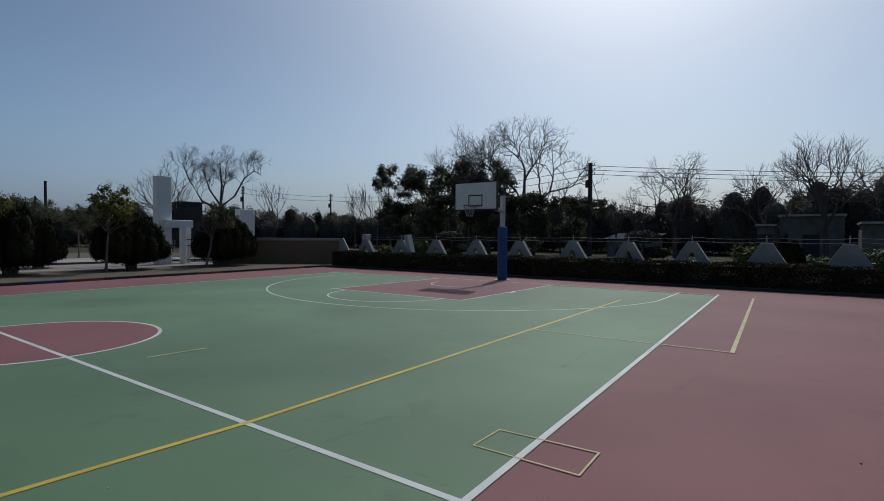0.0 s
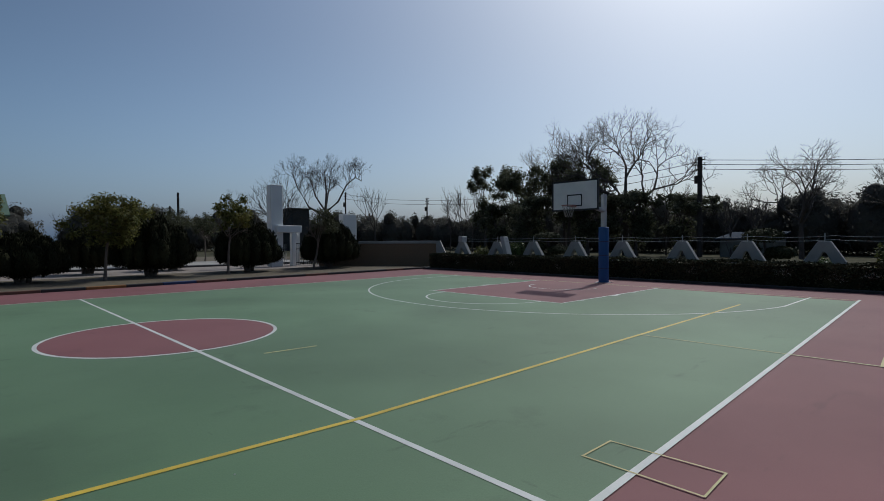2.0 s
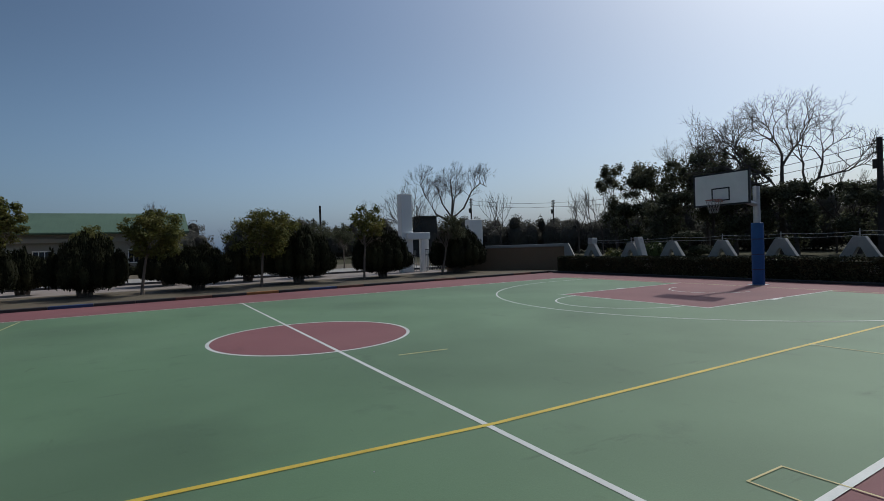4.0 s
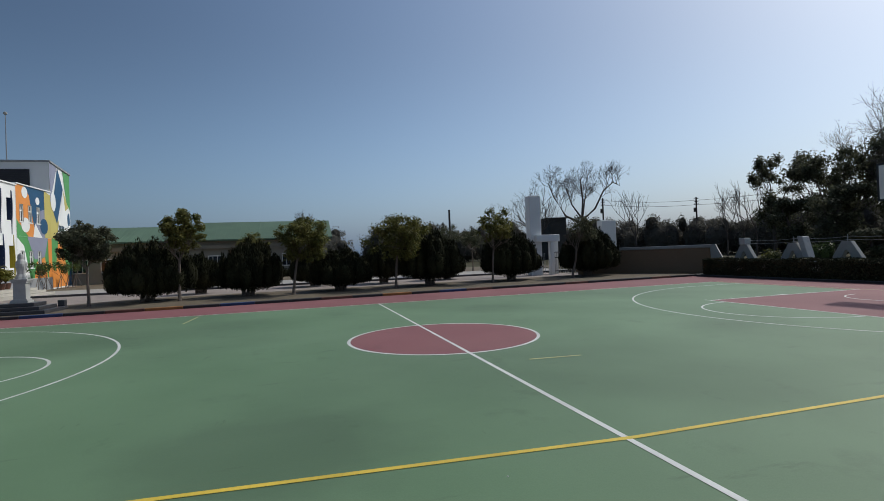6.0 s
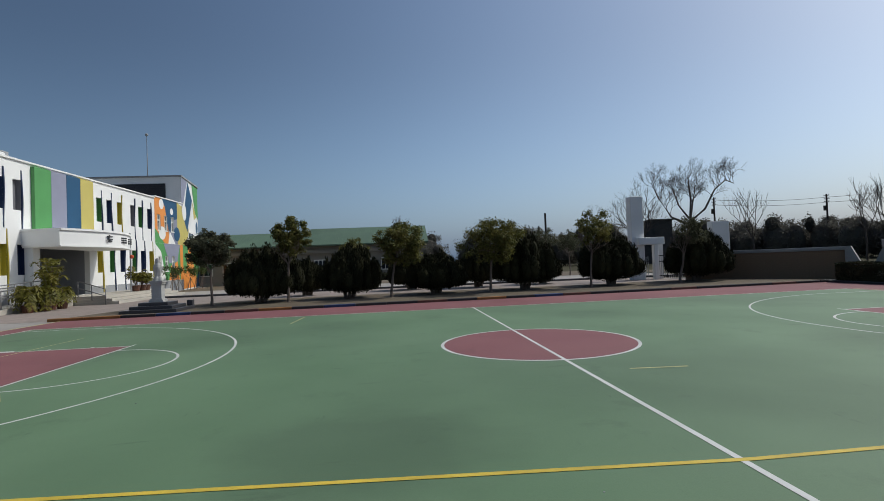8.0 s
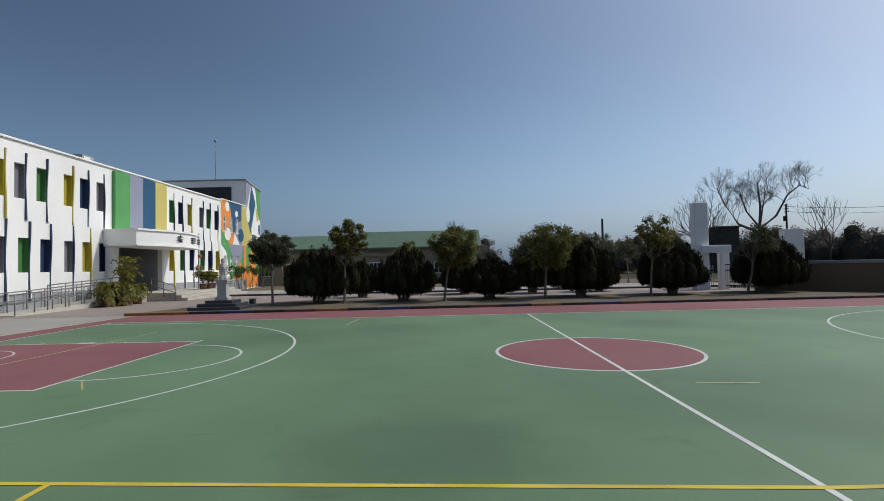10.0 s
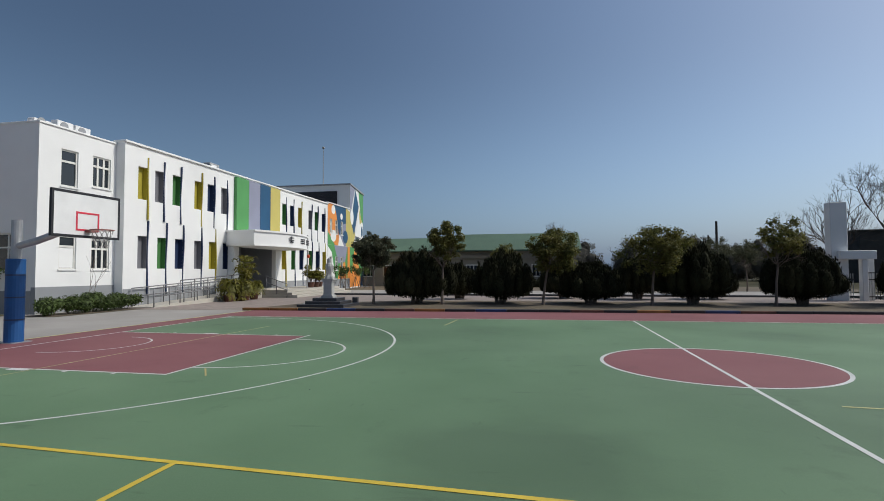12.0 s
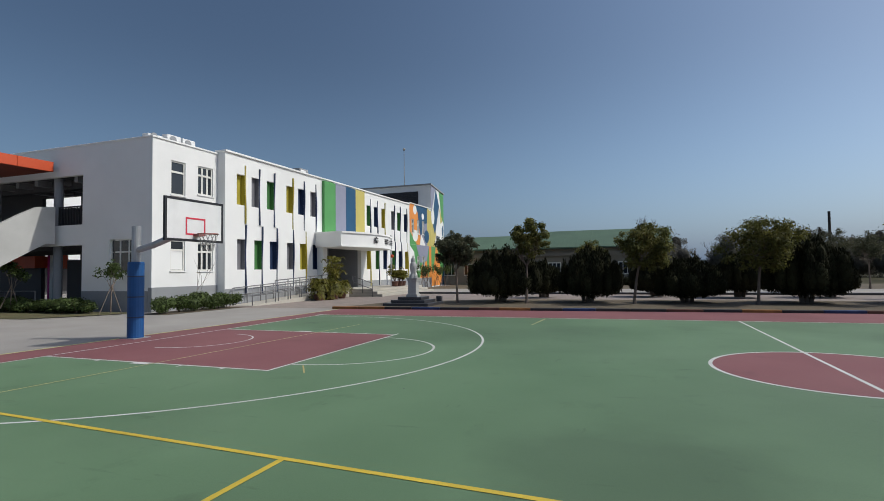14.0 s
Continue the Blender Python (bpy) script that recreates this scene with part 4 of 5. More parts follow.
part("ball", bm, M_CONC, mast, smooth=True)

# ---- basketball stands ----
def basket(m, face, top, height, width, label, frame_col, pad_top, pole_top):
    """Backboard on a padded pole; local x points from the pole to the court, the board stands at x = face."""
    t = thing("basketball_stand", m, label, "basketball hoop", "basketball stands")
    bot = top - height
    w = width / 2
    bm = bmesh.new()
    tube(bm, [(0, 0, 0), (0, 0, pole_top)], 0.105, 16)
    part("pole", bm, M_STEEL, t, smooth=False)
    bm = bmesh.new()
    tube(bm, [(0, 0, 0.0), (0, 0, 0.02), (0, 0, pad_top - 0.02), (0, 0, pad_top)], [0.17, 0.185, 0.185, 0.165], 20)
    pad = part("padding", bm, M_BLUE, t, "blue foam padding wrapped round the pole")
    for zz in (0.5, 1.0, 1.5):
        bm = bmesh.new()
        tube(bm, [(0, 0, zz), (0, 0, zz + 0.03)], 0.188, 20, cap=False)
        part("strap", bm, P_NAV, pad)
    z = pole_top - 0.55
    bm = bmesh.new()
    tube(bm, [(0, 0, z - 0.05), (face * 0.3, 0, z + 0.12 * (bot + 0.45 - z)), (face - 0.06, 0, bot + 0.32)], 0.08, 12)
    part("arm", bm, M_STEEL, t)
    for s in (-1, 1):
        bm = bmesh.new()
        tube(bm, [(face * 0.62, 0.02 * s, z + 0.62 * (bot + 0.37 - z)), (face - 0.05, s * w * 0.7, bot + 0.8)], 0.025, 8)
        part("strut", bm, M_STEEL, t)
    board = boxpart("backboard", (face, face + 0.03, -w, w, bot, top), M_BOARD, t, "white board with a border", 0.004)
    bm = bmesh.new()
    e, f = 0.045, face + 0.036
    for b in ((-w - 0.01, w + 0.01, bot - 0.01, bot + e), (-w - 0.01, w + 0.01, top - e, top + 0.01), (-w - 0.01, -w + e, bot + e, top - e), (w - e, w + 0.01, bot + e, top - e)):
        box(bm, face - 0.02, f, *b)
    part("border", bm, M_BLACK, board, "black border frame")
    bm = bmesh.new()
    a, c, u, v = -0.295, 0.295, bot + 0.14, bot + 0.55
    for b in ((a, c, u, u + 0.04), (a, c, v - 0.04, v), (a, a + 0.04, u + 0.04, v - 0.04), (c - 0.04, c, u + 0.04, v - 0.04)):
        box(bm, face + 0.031, face + 0.036, *b)
    part("target_square", bm, frame_col, board)
    rz, rx = bot + 0.16, face + 0.40
    bm = bmesh.new()
    tube(bm, [(rx + 0.225 * math.cos(q), 0.225 * math.sin(q), rz) for q in (2 * math.pi * k / 24 for k in range(25))], 0.012, 6, cap=False)
    box(bm, face + 0.036, face + 0.2, -0.07, 0.07, rz - 0.05, rz + 0.012)
    rim = part("rim", bm, M_RIM, t, "worn metal rim")
    bm = bmesh.new()
    for k in range(12):
        for sgn in (-1, 1):
            pts = []
            for j in range(5):
                q = 2 * math.pi * (k + sgn * j * 0.5) / 12
                r = 0.22 - 0.028 * j
                pts.append((rx + r * math.cos(q), r * math.sin(q), rz - 0.10 * j))
            tube(bm, pts, 0.005, 3, cap=False)
    part("net", bm, M_NET, rim, "worn pale cord net")
    bm = bmesh.new()
    box(bm, -0.24, 0.24, -0.24, 0.24, 0, 0.015)
    part("base_plate", bm, M_STEEL, t)
    return t


basket(pose(14.89, 0.05, 0, 0, 0, 180), 1.93, 3.62, 1.02, 1.80, "white basketball board on a blue padded pole by the hedge", M_BLACK, 2.05, 3.25)
basket(pose(-14.5, 0.25, 0), 1.86, 3.30, 0.97, 1.72, "white basketball board on a blue padded pole before the school", M_PINK, 1.88, 2.76)

# ---- hedge and concrete A frames ----
rng = np.random.default_rng(3)
hedge = thing("clipped_hedge", pose(0, 0, 0), "long low clipped dark green hedge with bare twiggy gaps", "hedge")
bm = bmesh.new()
for k in range(42):
    y = 11.7 - k
    box(bm, 16.84, 17.36, y - 1.0, y, -0.02, 0.72 + 0.03 * math.sin(k * 2.3))
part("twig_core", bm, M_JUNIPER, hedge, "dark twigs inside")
n = 60000
P = np.empty((n, 3))
face = rng.choice(3, n, p=[0.5, 0.4, 0.1])
P[:, 1] = 11.75 - 41.5 * rng.random(n) ** 1.35
wav = 0.02 * np.sin(P[:, 1] * 3.1) + 0.02 * np.sin(P[:, 1] * 1.3)
P[:, 0] = np.where(face == 0, 16.80 + rng.normal(0, 0.03, n) + wav, 16.8 + 0.6 * rng.random(n))
P[:, 2] = np.where(face == 0, 0.82 * rng.random(n) ** 0.8, 0.80 + rng.normal(0, 0.025, n) + wav)
thin = np.sin(P[:, 1] * 1.9 + 1) + np.sin(P[:, 1] * 0.77) + np.sin(P[:, 2] * 9)
P = P[~((face == 0) & (thin > 1.75) & (rng.random(n) < 0.75))]
n = len(P)
t1 = rng.normal(size=(n, 3))
t1 /= np.linalg.norm(t1, axis=1)[:, None]
t2 = np.cross(t1, rng.normal(size=(n, 3)))
t2 /= np.linalg.norm(t2, axis=1)[:, None]
s = rng.uniform(0.025, 0.055, (n, 1))
V = np.stack([P - t1 * s, P + t2 * s * 0.6, P + t1 * s, P - t2 * s * 0.6], 1).reshape(-1, 3)
o = new("leaves", leaf_mesh("leaves", V, M_HEDGE))
o.parent = hedge
tagged(o, kind="stuff")

spots = [((16.78, y, z), (0.05, w, 0.16)) for y, z, w in ((9.6, 0.4, 0.3), (8.2, 0.5, 0.2), (5.9, 0.45, 0.35), (3.3, 0.4, 0.25), (-2.4, 0.45, 0.3), (-5.2, 0.5, 0.4), (-6.6, 0.4, 0.5), (-7.4, 0.5, 0.35), (-9.8, 0.4, 0.4), (-11.0, 0.45, 0.3))]
V = leaf_cloud(np.random.default_rng(4), spots, 700, 0.03, 0.4, 0.0, 0.3)
o = new("dry_leaves", leaf_mesh("dry_leaves", V, mat("dry pale leaves", (0.30, 0.28, 0.22), 0.8, 3, 0.2, 30, 0.0, island=0.4)))
o.parent = hedge
tagged(o, "pale dry leaves in the gaps", kind="stuff")

def a_frame_mesh(arch, half):
    """Concrete A with sloping sides and an opening of the given height and half width at its foot."""
    bm = bmesh.new()
    outer = [(-1.1, 0.0), (-0.17, 1.52), (0.17, 1.52), (1.1, 0.0)]
    inner = [(-half, 0.0), (-0.04, arch), (0.04, arch), (half, 0.0)]
    va = [[bm.verts.new((xx, y, z)) for y, z in outer + inner] for xx in (-0.11, 0.11)]
    for k in range(3):
        for side in va:
            bm.faces.new((side[k], side[k + 1], side[4 + k + 1], side[4 + k]))
        bm.faces.new((va[0][k], va[1][k], va[1][k + 1], va[0][k + 1]))
        bm.faces.new((va[0][4 + k], va[1][4 + k], va[1][5 + k], va[0][5 + k]))
    for a, b in ((0, 4), (3, 7)):
        bm.faces.new((va[0][a], va[1][a], va[1][b], va[0][b]))
    bmesh.ops.recalc_face_normals(bm, faces=bm.faces[:])
    bevelled(bm, 0.015)
    return done("concrete_frame", bm, M_CONC)


a_open = a_frame_mesh(1.16, 0.62)
a_low = a_frame_mesh(0.7, 0.4)
AY = [10.12, 7.6, 5.34, 3.0, 0.74, -1.72, -3.97, -6.22, -8.52, -10.72, -12.95]
for k, y in enumerate(AY):
    t = thing("concrete_a_frame", pose(17.95, y * 1.005 + 0.15, -0.02, 0, 0, float(rng.uniform(-2, 2))), "weathered pale concrete A shaped frame behind the hedge", "concrete frame", "concrete A frames")
    o = new("frame", a_low if y < -7 else a_open)
    o.parent = t
    bm = bmesh.new()
    tube(bm, [(0, 0, 1.5), (0, 0, 1.78)], 0.015, 6)
    part("wire_rod", bm, M_STEEL, t)
    if k == 0:
        bm = bmesh.new()
        box(bm, -0.2, 0.2, -0.15, 0.15, 1.5, 1.82)
        part("cap_block", bevelled(bm, 0.02), M_STONE, t, "pale cap block")
    if k == 1:
        bm = bmesh.new()
        v = box(bm, -0.2, 0.2, -0.62, -0.38, 0.6, 1.78)
        for q in v:
            q.co.y += (1.78 - q.co.z) * -0.28 + 0.1
        part("leaning_slab", bevelled(bm, 0.02), M_STONE, t, "pale leaning slab")
fence = thing("wire_fence", pose(0, 0, 0), "thin fence wires strung between the concrete frames", "fence")
for zz in (1.55, 1.68):
    bm = bmesh.new()
    pts = []
    for a, b in zip(AY, AY[1:]):
        for q in range(4):
            f = q / 4
            pts.append((17.95, (a + (b - a) * f) * 1.015, zz - 0.05 * 4 * f * (1 - f)))
    tube(bm, pts, 0.011, 4)
    part("wire", bm, M_STEEL, fence)

# ---- brown wall, gate, pillars ----
WA, WB = Vector((18.9, 13.5, 0)), Vector((14.0, 18.9, 0))
wall = thing("wall_brown", pose(WA.x, WA.y, 0, 0, 0, math.degrees(math.atan2(WB.y - WA.y, WB.x - WA.x))), "low brown tiled wall with a pale concrete coping", "wall", kind="structure")
WL = (WB - WA).length
boxpart("wall_body", (0.0, WL, -0.12, 0.12, -0.05, 1.38), M_BROWN, wall)
boxpart("coping", (-0.05, WL, -0.2, 0.2, 1.384, 1.56), M_CONC, wall, bevel=0.02)
tile_bm = bmesh.new()
box(tile_bm, 0, 0.292, -0.006, 0.006, 0, 0.108)
tile = done("wall_tile", tile_bm, M_BROWN)
for r in range(11):
    for c in range(24):
        o = new("wall_tile", tile)
        o.parent = wall
        o.location = (0.02 + c * 0.302 + (0.15 if r % 2 else 0), 0.127, 0.06 + r * 0.119)
bm = bmesh.new()
v = [(-0.02, 1.56), (-0.25, 1.56), (-0.95, 0.0), (-0.5, 0.0), (-0.02, 0.9)]
a = [bm.verts.new((y, -0.3, z)) for y, z in v]
b = [bm.verts.new((y, 0.3, z)) for y, z in v]
bm.faces.new(a)
bm.faces.new(b[::-1])
for k in range(5):
    bm.faces.new((a[k], b[k], b[(k + 1) % 5], a[(k + 1) % 5]))
part("buttress", bm, M_CONC, wall, "pale sloping concrete end buttress")
gate = thing("gate_pillars", pose(0, 0, 0), "tall white gate pillar with a lower white portal", "gate")
boxpart("tall_pillar", (11.72, 12.5, 20.7, 21.3, -0.05, 5.08), M_WHITE, gate, bevel=0.02)
boxpart("portal_beam", (12.0, 13.62, 20.4, 21.0, 2.12, 2.56), M_WHITE, gate, bevel=0.02)
boxpart("portal_leg", (12.98, 13.24, 20.45, 20.8, -0.05, 2.12), M_WHITE, gate, bevel=0.02)
boxpart("side_pillar", (13.5, 13.95, 21.25, 21.75, -0.05, 2.58), M_WHITE, gate, bevel=0.02)
block = boxpart("white_gate_block", (17.1, 18.2, 21, 21.6, -0.05, 3.44), M_WHITE, bevel=0.02)
tagged(block, "plain white block pillar behind the brown wall", "pillar")
for xa, n in ((13.36, 22), (12.52, 3), (10.7, 8)):
    g = thing("metal_gate", pose(xa, 20.9, 0), "grey metal bar gate between the white pillars", "gate", "metal gates")
    for zz in (0.18, 1.05, 1.4):
        boxpart("rail", (0, n * 0.12, -0.02, 0.02, zz, zz + 0.05), M_BLACK, g)
    for k in range(n):
        boxpart("bar", (k * 0.12, k * 0.12 + 0.025, -0.015, 0.015, 0.05, 1.45), M_STEEL if k % 5 else M_BLACK, g)

# ---- junipers ----
def juniper(x, y, x0, x1, top, seed, pointed, label="dark rounded juniper bush under the small trees"):
    r = np.random.default_rng(seed)
    t = thing("juniper_bush", pose(x, y, 0.05), label, "bush", "juniper bushes")
    cx, w = (x0 + x1) / 2 - x, (x1 - x0) / 2
    blobs = [((cx, 0, top * 0.42), (w * 0.72, w * 0.7, top * 0.34))]
    for k in range(64):
        a, q = 2 * math.pi * k * 0.381966 + r.uniform(-0.25, 0.25), math.sqrt((k + 0.5) / 64)
        hz = top * (0.41 if pointed else 0.36) * r.uniform(0.60, 1.12) * (1 - 0.45 * q * q)
        zc = top * (0.03 + 0.13 * q ** 3) + hz + (top * 0.13 * (1 - q * q) * r.uniform(0.5, 1.0))
        rr = w * r.uniform(0.11, 0.20)
        blobs.append(((cx + w * 0.84 * q * math.cos(a), w * 0.78 * q * math.sin(a), zc), (rr, rr, hz)))
    V = leaf_cloud(r, blobs, 30000, 0.07, 0.24, 0.0, 0.85, 0.9)
    V = V[np.repeat(V.reshape(-1, 4, 3)[:, 0, 2] > 0.035 * top, 4)]
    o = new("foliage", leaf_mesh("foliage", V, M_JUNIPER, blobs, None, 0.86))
    o.parent = t
    tagged(o, kind="stuff")
    for k in range(3):
        bm = bmesh.new()
        tube(bm, [(cx * 0.5 + 0.16 * (k - 1), 0.06 * k, -0.02), (cx + 0.34 * (k - 1), 0.1, top * 0.35)], [0.10, 0.06], 7)
        part("trunk", bm, M_BARK, t)


juniper(-9.1, 15.1, -10.6, -6.75, 2.75, 1, True)
juniper(-4.95, 15.4, -6.3, -3.2, 2.75, 2, True)
juniper(-0.7, 15.6, -2.3, 0.95, 2.45, 3, False)
juniper(3.75, 15.9, 2.1, 5.6, 3.05, 4, True)
juniper(8.5, 16.2, 6.55, 10.1, 3.1, 5, False)
juniper(13.1, 16.4, 11.3, 15.1, 3.3, 6, False)
juniper(-7.6, 19.9, -8.6, -6.4, 2.4, 7, False, "dark juniper bush beside the paved drive")
juniper(2.1, 20.8, 0.9, 3.8, 2.9, 8, False, "dark juniper bush beside the paved drive")
juniper(-1.6, 21.5, -3.2, -0.4, 2.5, 9, False, "dark juniper bush beside the paved drive")
juniper(6.4, 21.5, 4.9, 7.6, 2.6, 10, False, "dark juniper bush beside the paved drive")


# ---- small broadleaf trees ----
def small_tree(x, y, x0, x1, top, seed, leaves, material, label, lean=0.0, bare=0, low=0.0):
    r = np.random.default_rng(seed)
    t = thing("small_tree", pose(x, y, 0.05), label, "tree", "trees along the kerb")
    cx, w = (x0 + x1) / 2 - x, (x1 - x0) / 2
    bm = bmesh.new()
    fork = top * 0.42
    tube(bm, [(0, 0, -0.06), (0.02, 0.0, 0.3), (cx * 0.2 + lean, 0.02, fork * 0.6), (cx * 0.4, 0.0, fork)], [0.085, 0.06, 0.05, 0.045], 8)
    part("trunk", bm, M_BARK, t)
    bm = bmesh.new()
    tips = []
    for k in range(7):
        a = 2 * math.pi * k / 7 + r.uniform(-0.3, 0.3)
        limbs(bm, r, (cx * 0.4, 0, fork - 0.03 * k), (math.cos(a) * 0.8, math.sin(a) * 0.8, 1.0), top * 0.125, 0.024, 3, 5, 0.6, 0.12, tips, 3)
    tagged(part("branchwork", bm, M_BARK, t), kind="stuff")
    mid, tall = top * (0.685 - low), top * (0.235 + low)
    blobs = []
    for k in range(60):
        d = Vector(r.normal(size=3)).normalized() * r.uniform(0.1, 1.0) ** 0.5
        q = r.uniform(0.16, 0.34) * (1.2 - 0.45 * d.length)
        out = 1 + 0.14 * math.sin(3 * math.atan2(d.y, d.x) + seed)
        blobs.append(((cx + w * 0.84 * out * d.x, w * 0.8 * d.y, mid + tall * 0.92 * d.z), (w * q, w * q, w * q * 0.8)))
    V = leaf_cloud(r, blobs, int(leaves * 1.9), 0.054, 0.5, 0.3, 0.0)
    o = new("crown", leaf_mesh("crown", V, material))
    o.parent = t
    tagged(o, kind="stuff")
    if bare:
        bm = bmesh.new()
        for k in range(bare):
            limbs(bm, r, (cx + r.uniform(-0.3, 0.3) * w, 0, top * 0.8), (r.uniform(-0.5, 0.5), r.uniform(-0.4, 0.4), 1), top * 0.055, 0.008, 3, 3, 0.6, 0.2, None, 3)
        tagged(part("twigwork", bm, M_BARK, t), kind="stuff")


small_tree(-10.6, 13.75, -11.75, -9.5, 3.7, 21, 9000, M_LEAFDK, "small dark leaved tree with a thin trunk by the statue")
small_tree(-7.4, 14.0, -8.3, -6.2, 4.25, 22, 5600, M_LEAF, "small olive leaved tree with a slim pale trunk")
small_tree(-2.85, 14.3, -3.75, -0.85, 3.95, 23, 7500, M_LEAF, "small yellowing tree with bare twigs at its top", bare=9, low=0.07)
small_tree(1.8, 14.6, 0.3, 3.9, 3.95, 24, 6800, M_LEAF, "small broad crowned tree with olive yellow leaves", low=0.06)
small_tree(6.8, 14.9, 5.9, 8.3, 4.27, 25, 3000, M_LEAF, "small sparse tree with olive yellow leaves", bare=4)
small_tree(11.5, 15.2, 11.2, 13.2, 3.75, 26, 1500, M_LEAFDK, "small sparse tree with dark leaves", lean=0.08, bare=3)
small_tree(-5.4, 26.5, -6.6, -4.2, 3.72, 27, 2600, M_LEAF, "small yellowing tree on the far lawn")
small_tree(8.2, 28.0, 6.6, 9.6, 4.12, 28, 3000, M_LEAFDK, "small leafy tree on the far lawn")
small_tree(12.0, 33.0, 10.4, 13.6, 4.22, 29, 3000, M_LEAFDK, "small leafy tree on the far lawn")

# ---- statue on stepped base ----
base = thing("stepped_base", pose(-12.13, 12.2, 0.055), "dark polished stone base of three steps", "plinth")
for k, (w, d) in enumerate(((1.06, 0.95), (0.8, 0.7), (0.56, 0.48))):
    boxpart("step", (-w, w, -d, d, -0.08 if k == 0 else 0.125 * k + 0.002, 0.125 * (k + 1)), M_BLACKST, base, bevel=0.012)
boxpart("side_block", (0.81, 1.04, 0.71, 0.93, 0.13, 0.36), M_BLACKST, base, bevel=0.012)
statue = bmesh.new()
for wx, z0, z1 in ((0.27, 0.0, 0.08), (0.23, 0.08, 0.13), (0.19, 0.13, 0.70), (0.23, 0.70, 0.77), (0.26, 0.77, 0.84)):
    box(statue, -wx, wx, -wx * 0.85, wx * 0.85, z0, z1 - 0.002)
prof = [(0.17, 0.84), (0.16, 0.92), (0.115, 1.02), (0.13, 1.15), (0.165, 1.28), (0.17, 1.38), (0.14, 1.47), (0.09, 1.54), (0.095, 1.62), (0.08, 1.70), (0.03, 1.75), (0.01, 1.76)]
prev = None
for r, z in prof:
    fold = 0.16 if z < 1.4 else 0.05
    cur = [statue.verts.new((r * (1 + fold * math.sin(5 * q + z * 5)) * math.cos(q), r * 0.75 * (1 + fold * math.sin(4 * q - z * 4)) * math.sin(q), z)) for q in (2 * math.pi * (k + 0.5) / 20 for k in range(20))]
    if prev:
        for k in range(20):
            statue.faces.new((prev[k], prev[(k + 1) % 20], cur[(k + 1) % 20], cur[k]))
    prev = cur
statue.faces.new(prev)
sob = part("stone_statue", statue, M_STONE)
sob.matrix_world = pose(-12.13, 12.2, 0.432)
tagged(sob, "pale carved stone statue on a tall pedestal", "statue")

# ---- plants by the school ----
def shrub(name, x, y, w, d, h, seed, material, label, n=2500, size=0.05, z=-0.01):
    r = np.random.default_rng(seed)
    t = thing(name, pose(x, y, z), label, "shrub", "shrubs by the school")
    blobs = [((r.uniform(-0.6, 0.6) * w, r.uniform(-0.6, 0.6) * d, h * r.uniform(0.4, 0.62)), (w * 0.42, d * 0.5, h * 0.36)) for k in range(9)]
    V = leaf_cloud(r, blobs, n, size, 0.45, 0.3, 0.5)
    o = new("foliage", leaf_mesh("foliage", V, material, [(b[0], b[1]) for b in blobs[:6]], None, 0.7))
    o.parent = t
    tagged(o, kind="stuff")
    bm = bmesh.new()
    for k in range(5):
        a = r.uniform(0, 6.28)
        tube(bm, [(0.1 * math.cos(a), 0.1 * math.sin(a), 0), (w * 0.5 * math.cos(a), d * 0.5 * math.sin(a), h * 0.5)], [0.015, 0.008], 4)
    tagged(part("stemwork", bm, M_BARK, t), kind="stuff")


for k, y in enumerate((6.55, 7.4, 8.25, 9.1, 9.95)):
    shrub("garden_shrub", -20.55, y, 0.6, 0.62, (0.72, 0.80, 0.86, 0.78, 0.74)[k], 40 + k, M_SHRUB, "low green shrub along the white end wall")
for k in range(9):
    shrub("garden_shrub", -32.4 + k * 1.0, 5.85 - 0.05 * (k % 3), 1.05, 0.6, 0.62 + 0.12 * (k % 3 == 1), 50 + k, M_SHRUB, "low green shrub beside the galleries", 3200)


def sapling(x, y, h, seed, stakes=True, group="staked saplings"):
    r = np.random.default_rng(seed)
    t = thing("young_tree", pose(x, y, -0.02), "thin young tree tied to pale stakes", "tree", group)
    bm = bmesh.new()
    tips = []
    tube(bm, [(0, 0, 0), (0.03, 0.02, h * 0.45)], [0.03, 0.02], 6)
    for k in range(4):
        limbs(bm, r, (0.03, 0.02, h * (0.3 + 0.05 * k)), (r.uniform(-0.6, 0.6), r.uniform(-0.6, 0.6), 1), h * 0.28, 0.014, 1, 4, 0.6, 0.2, tips, 3)
    part("trunk", bm, M_BARK, t)
    V = leaf_cloud(r, [((p.x, p.y, p.z), (0.25, 0.25, 0.24)) for p in tips], 560, 0.065, 0.5, 0.3, 0.2)
    o = new("crown", leaf_mesh("crown", V, M_SHRUB))
    o.parent = t
    tagged(o, kind="stuff")
    if stakes:
        for a in (0.4, 2.5, 4.6):
            bm = bmesh.new()
            tube(bm, [(0.45 * math.cos(a), 0.45 * math.sin(a), 0), (0.02, 0.02, h * 0.5)], 0.018, 5)
            part("stake", bm, M_BARK, t)


